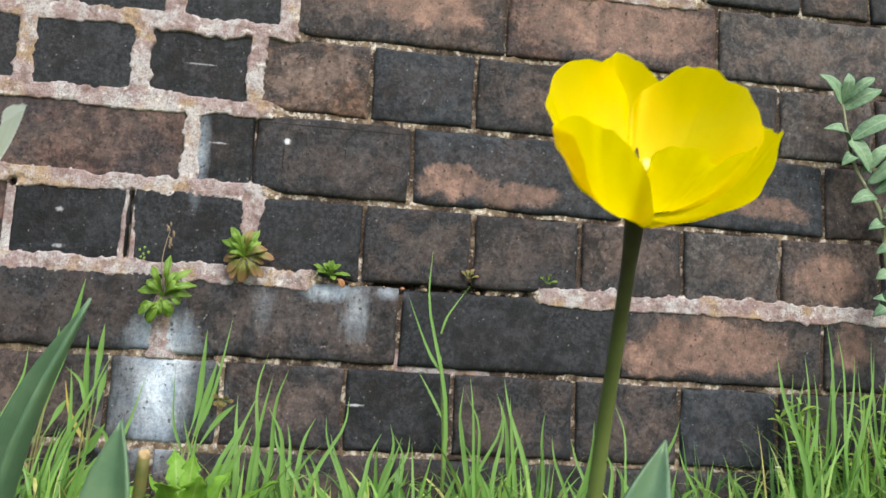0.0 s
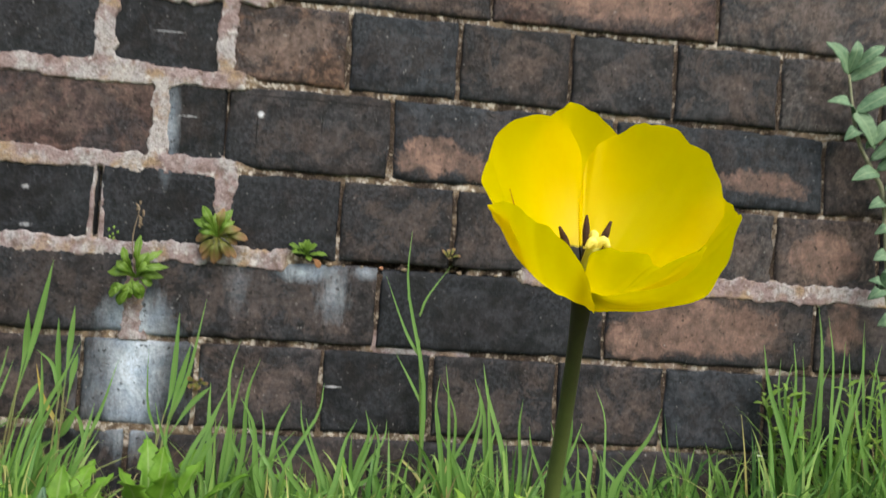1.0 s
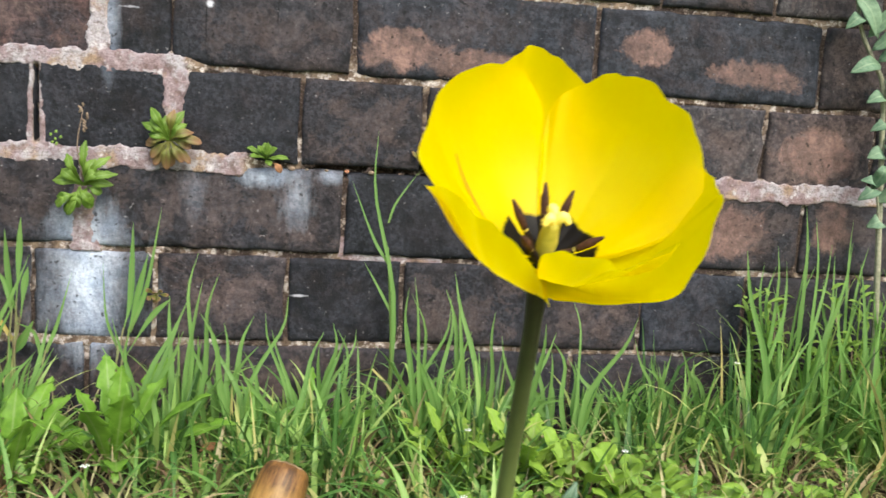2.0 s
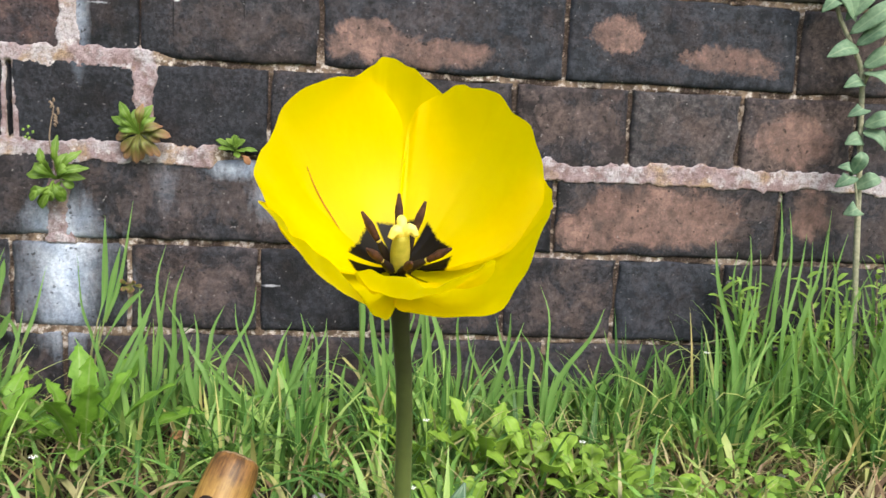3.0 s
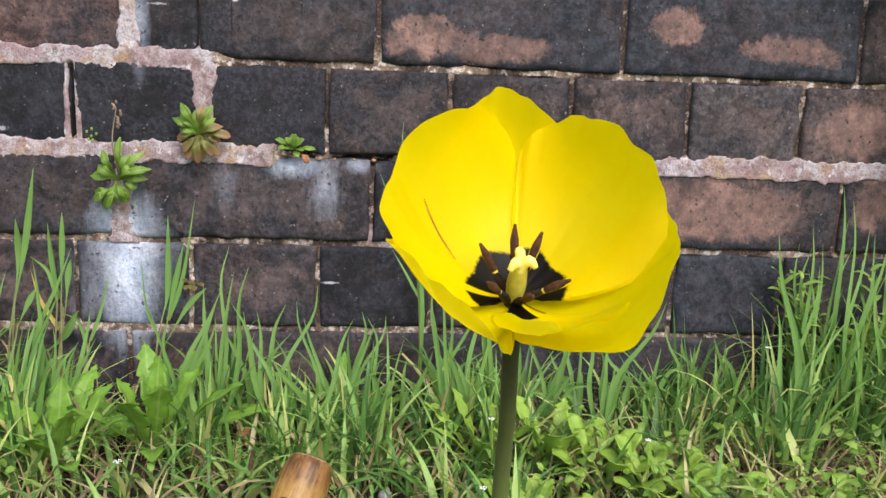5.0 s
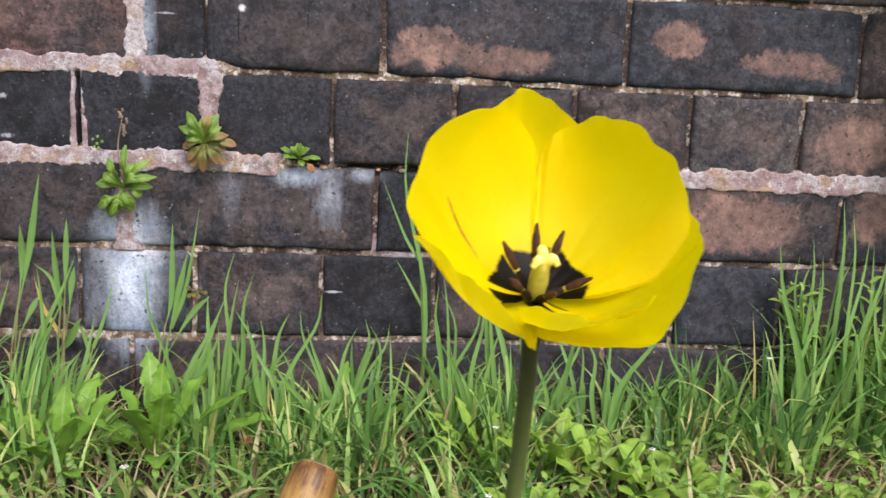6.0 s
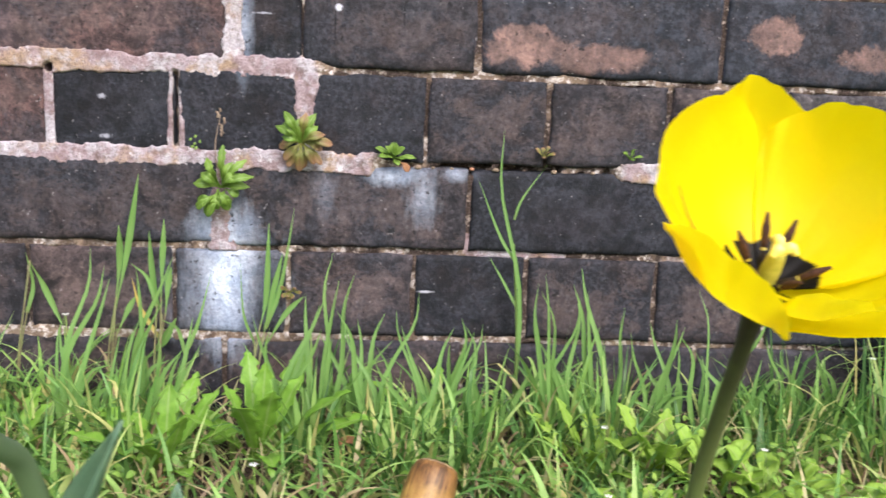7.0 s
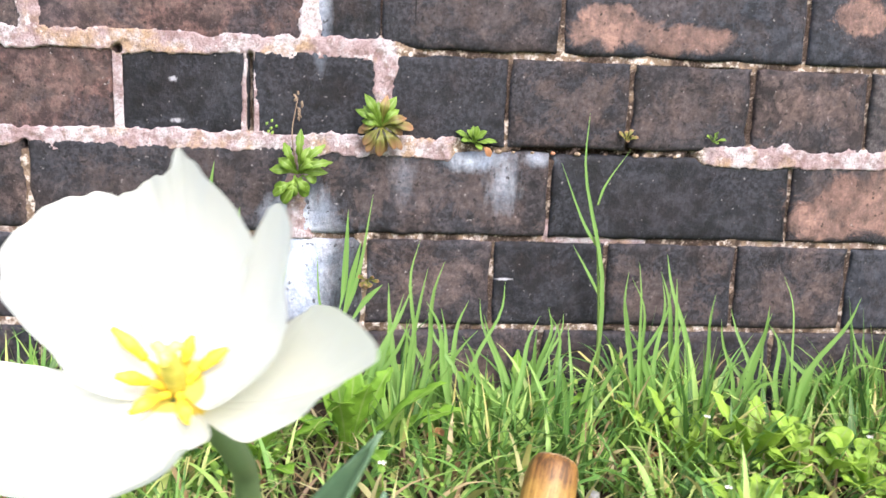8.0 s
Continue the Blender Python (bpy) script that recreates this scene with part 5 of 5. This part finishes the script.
def yellow_tulip():
    base = (0.004, 0.485, float(lie(0.004, 0.485)))
    plant = top("yellow_tulip", "wide open yellow tulip with black heart on a purplish stem", "tulip", at=base)
    tube_part("stem", [(0.000, 0.487, base[2] - 0.01), (0.000, 0.478, 0.12), (-0.001, 0.452, 0.215), (-0.004, 0.424, 0.270), (-0.008, 0.400, 0.305), (-0.0105, 0.3855, 0.3285)], [0.0046, 0.0042, 0.0038, 0.0034, 0.0033, 0.0046], STEM_Y, plant, "stem dark purple above and green below", 16, 50)
    m = Matrix.Translation((-0.0105, 0.3845, 0.3305)) @ Euler((radians(35), 0, 0)).to_matrix().to_4x4()
    rng = random.Random(2)
    inner = [(0, 0), (10, 2.5), (20, 8.5), (30, 18.5), (37.5, 31), (42, 43), (44, 56)]
    outer = [(0, -2.5), (12, -1), (22, 5), (32, 15), (39.5, 28), (44, 40), (46.5, 55)]
    # rims of the petals: three inner ones, then the outer ones behind and beneath them
    left = [(88, 9, 1.5), (88.5, 24, 13), (89, 36, 28), (93, 41, 38), (104, 43.5, 47.5), (117, 44.5, 51.5), (132, 44.5, 53), (145, 46.5, 50.5), (154, 48, 45.5),
            (162, 47, 42.5), (172, 47, 42.5), (181, 46.7, 40), (190, 44.8, 37.5), (199, 43.5, 38), (206, 42, 35), (210, 34, 22), (212, 22, 10), (213, 10, 2)]
    right = [(-19, 10, 1.5), (-19, 24, 10), (-16, 39.5, 24.5), (-9, 44.3, 36), (3, 43, 45), (14, 42, 50), (24, 41, 53), (32, 39.5, 54), (44, 38.5, 57), (54, 37, 57),
             (61, 38.5, 54.5), (68, 40.5, 50), (76, 42, 43.5), (83, 43, 38.5), (87, 42, 32), (90, 30, 18), (92, 10, 2)]
    front = [(252, 10, 1.5), (251, 24, 13), (250, 33.5, 26), (249, 38.5, 36), (250, 41.3, 42), (256, 43.5, 44.7), (264, 45, 46), (271, 45.5, 44.8), (277, 45, 40.5), (282, 45.5, 43),
             (290, 46, 46.5), (298, 45.5, 46.5), (304, 43.5, 42), (308, 40, 33), (309, 28, 16), (310, 10, 1.5)]
    back = [(57, 10, -2), (57, 28, 8), (61, 42, 30), (70, 45, 43), (81, 46.5, 48.5), (90, 48.5, 52), (99, 49.4, 53.5), (106, 49, 52), (117, 47.5, 47), (127, 46, 36),
            (134, 40, 23), (137, 26, 5), (138, 10, -2)]
    low_left = [(166, 9, -2.5), (168, 24, 4), (171, 33, 15), (177, 39.5, 24.5), (185, 43.2, 33), (194, 44.8, 40), (206, 44.5, 45.5), (215, 43.5, 44), (223, 43.2, 45.5), (231, 42.5, 44.5),
                (239, 41.8, 41.5), (247, 41.5, 34.5), (253, 39.5, 26), (258, 35.5, 17), (261.5, 30.5, 8), (266, 18, 0.5), (268, 8, -2.5)]
    low_right = [(255, 8, -2.8), (264, 16, 0), (280, 24, 4.5), (298, 38, 15), (304, 48, 27), (312, 49, 34), (322, 47.5, 41), (333, 45.5, 46), (342, 46.5, 44.5), (349, 46.5, 43),
                 (358, 44.8, 42.5), (366, 43, 41), (372, 42, 31), (373, 31, 13), (374, 10, -2)]
    petals = [(left, inner, 0.0, 0.3), (right, inner, -1.0, 0.8), (front, inner, -0.6, 2.0), (back, outer, 0.0, 0.0), (low_left, outer, 0.5, 1.4), (low_right, outer, 0.2, 1.0)]
    for k, (rim, bowl, layer, lip) in enumerate(petals):
        made = bowl_petal(rim, bowl, rng, layer, lip, rib=1.1 if k in (2, 4) else 0.7)
        ob = petal_part(plant, m, made, YELLOW if k < 4 else YELLOW_PLAIN, 1.2 if k == 2 else 1.0)
        if k == 0:
            # a thin red streak along one petal
            line = [on_petal(made[0], az, r) for az, r in ((149, 38.5), (150.5, 35), (152.5, 31), (155, 27), (158, 23))]
            line = [p + 0.0004 * (np.array([0, 0, 0.03]) - p) / np.linalg.norm(np.array([0, 0, 0.03]) - p) for p in line]
            v, f = tube(line, [0.0001, 0.00022, 0.00022, 0.0001], 6, 16)
            mm = np.array(m.to_3x3())
            streak = new("streak", mesh_of("streak", v @ mm.T + np.array(m.translation), f, STREAK))
            streak.parent = ob
            tagged(streak, "thin orange-red streak")
    # pistil with its three-lobed stigma
    d = radians
    local_tube("pistil", plant, m, [(0, 0, 0), (0, 0, 0.008), (0, 0, 0.0175)], [0.0030, 0.0036, 0.0026], PISTIL, 12, 10, "pale green pistil")
    for az in (95, 222, 340):
        c, s = math.cos(d(az)), math.sin(d(az))
        local_tube("stigma_lobe", plant, m, [(0.0004 * c, 0.0004 * s, 0.0165), (0.0028 * c, 0.0028 * s, 0.0205), (0.0052 * c, 0.0052 * s, 0.0180)], [0.0019, 0.0018, 0.0011], STIGMA, 9, 9, "yellow stigma lobe")
    # stamens: azimuth, reach and height of the anther's tip
    for az, r2, h2 in ((54, 13.7, 22), (94, 14.7, 22), (157, 14.8, 21), (214, 14.0, 17), (283, 14.0, 17), (342, 17.5, 16)):
        c, s = math.cos(d(az)), math.sin(d(az))
        r1, h1, r2, h2 = r2 * 0.58e-3, h2 * 0.52e-3, r2 * 1e-3, h2 * 1e-3
        stalk = local_tube("filament", plant, m, [(0.0032 * c, 0.0032 * s, 0.001), (0.6 * r1 * c + 0.001 * c, 0.6 * r1 * s + 0.001 * s, h1 * 0.6), (r1 * c, r1 * s, h1)], [0.0017, 0.0015, 0.0006], FILAMENT, 8, 8)
        local_tube("anther", plant, m, [(r1 * c, r1 * s, h1 - 0.0003), ((r1 + r2) / 2 * c, (r1 + r2) / 2 * s, (h1 + h2) / 2), (r2 * c, r2 * s, h2)], [0.0011, 0.0016, 0.0005], ANTHER, 9, 10, "dark brown anther")
        local_tube("joint", plant, m, [(0.93 * r1 * c, 0.93 * r1 * s, h1 * 0.90), (r1 * c, r1 * s, h1)], [0.0009, 0.0009], STIGMA, 7, 4, "pale tip of the filament")
    ribbon_part("leaf", plant, TULIP_LEAF, [(0.002, 0.475, base[2] - 0.005), (0.000, 0.445, 0.11), (0.010, 0.43, 0.180), (0.024, 0.43, 0.229)], 0.017, strap_shape, "broad blue-green leaf", side=(-0.25, -1, 0.2), fold=0.55, rows=22, nu=9, thick=0.0012)
    ribbon_part("leaf", plant, TULIP_LEAF, [(0.010, 0.495, base[2] - 0.005), (0.03, 0.53, 0.09), (0.06, 0.555, 0.14), (0.085, 0.56, 0.145)], 0.015, strap_shape, "broad blue-green leaf", side=(0.5, 0.8, 0.4), fold=0.5, rows=22, nu=9, thick=0.0012)


def white_tulip():
    base = (-0.279, 0.468, float(lie(-0.279, 0.468)))
    plant = top("white_tulip", "fully opened white tulip with yellow centre and leaves", "tulip", at=base)
    tube_part("stem", [(-0.279, 0.470, base[2] - 0.01), (-0.279, 0.455, 0.15), (-0.279, 0.421, 0.237), (-0.278, 0.390, 0.266), (-0.281, 0.368, 0.286), (-0.288, 0.3555, 0.3000)], [0.0052, 0.005, 0.0046, 0.0043, 0.0042, 0.005], STEM_W, plant, "smooth grey-green stem", 16, 40)
    m = Matrix.Translation((-0.288, 0.352, 0.304)) @ Euler((radians(40), 0, 0)).to_matrix().to_4x4()
    rng = random.Random(9)
    d = radians
    cup = [(0, 0), (9, 3), (18, 10), (26, 21), (31, 33), (34, 45), (35, 56)]
    wide = [(0, -2), (12, 1), (22, 8), (32, 17), (42, 29), (50, 41), (56, 52)]
    rims = [([(45, 8, 2), (44, 20, 14), (45, 28.5, 33), (57, 31.5, 42), (73, 33.5, 49), (82, 35, 53), (86, 35.3, 53.5), (91, 34, 49), (97, 33.7, 47), (106, 33.6, 43), (118, 34.6, 37), (124, 27, 22), (126, 8, 2)], cup, 0.6, 0.2, 0.9),
            ([(100, 8, 1), (102, 24, 14), (108, 37, 30), (117, 41, 36.5), (126, 42.5, 37.5), (137, 45, 37.5), (150, 43, 38), (165, 39, 37), (177, 34, 35), (182, 29, 27), (192, 25, 20), (204, 21, 15), (206, 8, 1)], wide, 0.0, 0.3, 1.0),
            ([(-47, 8, 1), (-46, 20, 18), (-24, 27, 27.5), (-12, 30.5, 32), (-2, 32, 36), (14, 32.5, 44), (24, 35.2, 51.5), (32, 36, 54), (39, 34, 50), (44, 30, 40), (47, 26, 28), (50, 8, 3)], cup, 0.3, 0.0, 0.3),
            ([(307, 8, -2), (311, 22, 6), (315, 32, 15), (326, 43, 29), (331, 48, 40), (336, 54.9, 48.5), (341, 56, 50), (352, 47, 45.5), (361, 39, 38), (369, 33, 26), (374, 22, 10), (376, 8, -2)], wide, 0.5, 0.0, 0.5),
            ([(214, 8, -2), (218, 30, 14), (228, 46, 34), (238, 53, 47), (252, 54, 52), (267, 50, 46), (279, 41, 34), (289, 31, 24), (300, 26, 15), (308, 18, 5), (310, 8, -2)], wide, 1.2, 0.0, 0.8),
            ([(176, 8, -1), (182, 26, 10), (190, 40, 24), (197, 48, 33), (206, 50, 38), (216, 48, 36), (226, 40, 25), (232, 26, 10), (234, 8, -1)], wide, 1.8, 0.0, 0.8)]
    for k, (rim, bowl, layer, lip, ruffle) in enumerate(rims):
        petal_part(plant, m, bowl_petal(rim, bowl, rng, layer, lip, rib=0.7, ruffle=ruffle), CREAM if k == 3 else WHITE)
    local_tube("pistil", plant, m, [(0, 0, 0), (0, 0, 0.008), (0, 0, 0.017)], [0.0026, 0.0032, 0.0024], PISTIL, 12, 10, "pale green pistil")
    for k in range(3):
        a = d(30 + 120 * k)
        c, s = math.cos(a), math.sin(a)
        local_tube("stigma_lobe", plant, m, [(0.0004 * c, 0.0004 * s, 0.016), (0.0024 * c, 0.0024 * s, 0.019), (0.0038 * c, 0.0038 * s, 0.0175)], [0.0016, 0.0015, 0.0009], STIGMA, 9, 9, "yellow stigma lobe")
    # stamens: azimuth, reach and height of the anther's tip
    for az, r2, h2 in ((22, 15, 11), (66, 10.5, 11), (149, 19, 14), (190, 14, 10), (236, 15, 9), (292, 16, 8)):
        c, s = math.cos(d(az)), math.sin(d(az))
        r1, h1, r2, h2 = r2 * 0.48e-3, h2 * 0.50e-3, r2 * 1e-3, h2 * 1e-3
        local_tube("filament", plant, m, [(0.003 * c, 0.003 * s, 0.001), (0.7 * r1 * c, 0.7 * r1 * s, h1 * 0.6), (r1 * c, r1 * s, h1)], [0.0013, 0.0012, 0.0006], ANTHER_Y, 8, 8)
        local_tube("anther", plant, m, [(r1 * c, r1 * s, h1), ((r1 + r2) / 2 * c, (r1 + r2) / 2 * s, (h1 + h2) / 2 + 0.0006), (r2 * c, r2 * s, h2)], [0.0012, 0.0021, 0.0007], ANTHER_Y, 9, 10, "golden yellow anther")
    # a long folded leaf that stands up, and one that arches low
    ribbon_part("leaf", plant, TULIP_LEAF, [(-0.276, 0.462, base[2] - 0.005), (-0.274, 0.440, 0.13), (-0.256, 0.408, 0.213), (-0.2318, 0.386, 0.2765)], 0.012, strap_shape, "long folded blue-green leaf", side=(-0.9, -0.7, 0.1), fold=1.1, rows=26, nu=9, thick=0.0014)
    ribbon_part("leaf", plant, TULIP_LEAF, [(-0.281, 0.462, base[2] - 0.005), (-0.305, 0.455, 0.09), (-0.335, 0.45, 0.115), (-0.365, 0.45, 0.105)], 0.017, strap_shape, "long blue-green leaf", side=(-0.2, -1, 0.6), fold=0.6, rows=24, nu=9, thick=0.0014)


def spent_tulip():
    """A tulip that has lost its flower: a cut stem and a leaf."""
    base = (-0.222, 0.475, float(lie(-0.222, 0.475)))
    plant = top("headless_tulip", "cut tulip stem with a broad green leaf", "tulip", at=base)
    tube_part("stem", [(-0.222, 0.472, base[2] - 0.008), (-0.222, 0.462, 0.14), (-0.2190, 0.456, 0.2075)], [0.0038, 0.0033, 0.0028], plain("browned_stem", (0.06, 0.09, 0.025), (0.15, 0.11, 0.04), 90, 0.6), plant, "browned cut stem", 14, 24)
    tube_part("cut_end", [(-0.2190, 0.456, 0.2070), (-0.2189, 0.4557, 0.2098), (-0.2188, 0.4555, 0.2112)], [0.0027, 0.0028, 0.0016], CANE_CUT, plant, "pale dried cut end", 14, 6)
    ribbon_part("leaf", plant, TULIP_LEAF, [(-0.224, 0.475, base[2] - 0.006), (-0.230, 0.455, 0.12), (-0.2300, 0.447, 0.180), (-0.2285, 0.446, 0.225)], 0.0165, strap_shape, "broad blue-green leaf", side=(-0.3, -1, 0.25), fold=0.45, rows=24, nu=9, thick=0.0013)


# ---------------------------------------------------------------- cane and litter
def bamboo_cane():
    up = Vector((0.30, 0.62, 0.73)).normalized()
    tip = Vector((-0.103, 0.668, 0.136))
    foot = tip - up * 0.14
    cane = top("bamboo_cane", "short stub of weathered brown bamboo stuck in the ground", "cane", at=tuple(foot))
    R, r = 0.0185, 0.013
    rows = [(0.0, R), (0.03, R), (0.058, R * 1.0), (0.062, R * 1.07), (0.066, R * 1.07), (0.070, R * 0.99), (0.118, R), (0.126, R * 0.975), (0.132, R * 0.93), (0.1365, R * 0.84), (0.1385, r), (0.125, r * 0.9), (0.09, r * 0.96)]
    n = 40
    rng = random.Random(6)
    a = np.linspace(0, 2 * np.pi, n, endpoint=False)
    rag = np.array([0.0008 * rng.uniform(-1, 1) for _ in range(n)])
    P = np.zeros((len(rows), n, 3))
    for j, (h, rr) in enumerate(rows):
        P[j, :, 0], P[j, :, 1] = rr * np.cos(a), rr * np.sin(a)
        P[j, :, 2] = h + (rag * 0.7 if h > 0.130 else 0)
    k = np.arange(len(rows) * n).reshape(len(rows), n)
    f = np.stack([k[:-1], np.roll(k[:-1], -1, 1), np.roll(k[1:], -1, 1), k[1:]], -1).reshape(-1, 4).tolist()
    me = mesh_of("shaft", P.reshape(-1, 3), f, CANE)
    me.materials.append(CANE_CUT)
    for p in me.polygons:
        if p.index // n in (9, 10):
            p.material_index = 1
    shaft = part("shaft", me, cane, "brown fibrous cane with a node ring")
    q = up.to_track_quat("Z", "Y").to_matrix().to_4x4()
    shaft.matrix_parent_inverse = Matrix()
    shaft.matrix_basis = q
    # no opening is cut: a flat black disc paints the side hole's shade
    v, f = tube([(0, 0, 0), (0, 0, 0.0006)], [R * 0.2, R * 0.2], 18, 3)
    v = v * np.array([1.5, 1.0, 1.0])
    hole = part("hole", mesh_of("hole", v, f, CANE_SHADE), cane, "flat dark disc for the shaded hole in the side")
    side = Vector((-0.40, -0.90, 0.0))
    side = (side - up * side.dot(up)).normalized()
    hole.matrix_parent_inverse = Matrix()
    hole.matrix_basis = Matrix.Translation(up * 0.101 + side * R * 0.985) @ side.to_track_quat("Z", "Y").to_matrix().to_4x4()
    # black disc across the bore, its colour standing for the shade down there
    v, f = tube([(0, 0, 0.088), (0, 0, 0.091)], [r, r], 24, 3)
    disc = part("hollow", mesh_of("hollow", v, f, CANE_SHADE), cane, "dark disc for the shade inside the hollow")
    disc.matrix_parent_inverse = Matrix()
    disc.matrix_basis = q


def build_litter():
    rng = random.Random(17)
    for k in range(26):
        x, y = rng.uniform(-0.5, 0.5), rng.uniform(0.55, 0.86)
        if k < 12:
            x, y = rng.uniform(0.22, 0.48), rng.uniform(0.68, 0.84)
        z = float(lie(x, y)) + 0.004
        a = rng.uniform(0, 3.14)
        L = rng.uniform(0.02, 0.055)
        t = top("dry_twig", "thin dry brown twig lying on the soil", "twig", "dry twigs on the soil", at=(x, y, z))
        e = (x + L * math.cos(a), min(0.88, y + L * math.sin(a) * 0.6), z + rng.uniform(0, 0.015))
        tube_part("wood", [(x, y, z), ((x + e[0]) / 2, (y + e[1]) / 2, (z + e[2]) / 2 + 0.003), e], [0.0009, 0.0008, 0.0004], TWIG, t, "", 6, 8)
    for k in range(14):
        x, y = rng.uniform(-0.5, 0.5), rng.uniform(0.6, 0.86)
        z = float(lie(x, y)) + rng.uniform(0.004, 0.02)
        a = rng.uniform(0, 6.28)
        t = top("dead_leaf", "withered brown leaf lying in the grass", "leaf", "dead leaves in the grass", at=(x, y, z))
        L = rng.uniform(0.014, 0.03)
        ribbon_part("blade", t, DEAD, [(x, y, z), (x + L * 0.5 * math.cos(a), y + L * 0.3 * math.sin(a), z + 0.005), (x + L * math.cos(a), min(0.885, y + L * 0.6 * math.sin(a)), z + 0.002)], L * 0.22, leaf_shape, side=(rng.uniform(-0.5, 0.5), -0.6, 1), rows=9, wave=0.2, seed=k)
    for k, (x, y) in enumerate(((0.255, 0.755), (0.245, 0.745), (0.30, 0.74), (0.215, 0.72), (0.36, 0.77), (0.33, 0.80), (-0.05, 0.75), (0.40, 0.83))):
        ob = new("pebble", crumb_mesh(rng.uniform(0.005, 0.009), 70 + k, STONE if k % 4 != 3 else CHIP))
        ob.location = (x, y, float(lie(x, y)) + 0.002)
        tagged(ob, "small pale grey stone on the soil" if k % 4 != 3 else "small red brick chip on the soil", "stone", "stones on the soil")
    chip = new("brick_chip", crumb_mesh(0.010, 99, CHIP))
    chip.location = (0.372, 0.87, float(lie(0.372, 0.87)) + 0.004)
    tagged(chip, "broken piece of red brick lying by the wall", "rubble")
    for x, y, h in ((0.035, 0.74, 0.075), (-0.435, 0.865, 0.10), (0.16, 0.72, 0.06), (-0.225, 0.62, 0.10), (0.30, 0.82, 0.10), (0.02, 0.66, 0.06)):
        z = float(lie(x, y))
        t = top("white_wildflower", "tiny white wildflower on a thin stalk in the grass", "flower", "tiny white flowers", at=(x, y, z))
        tube_part("stalk", [(x, y, z), (x + 0.002, y, z + h * 0.5), (x, y, z + h)], [0.0007, 0.0006, 0.0005], HERB, t, "", 6, 8)
        for k in range(5):
            a = k * 1.2566
            ribbon_part("petal", t, TINY_WHITE, [(x, y, z + h), (x + 0.002 * math.cos(a), y + 0.002 * math.sin(a), z + h + 0.001), (x + 0.0028 * math.cos(a), y + 0.0028 * math.sin(a), z + h + 0.0005)], 0.0010, spoon_shape, rows=6, nu=3, thick=0.0002)


build_ground()
yellow_tulip()
white_tulip()
spent_tulip()
bamboo_cane()
build_sage()
build_wall_plants()
build_weeds()
build_grass()
build_tufts()
build_litter()
build_wall()
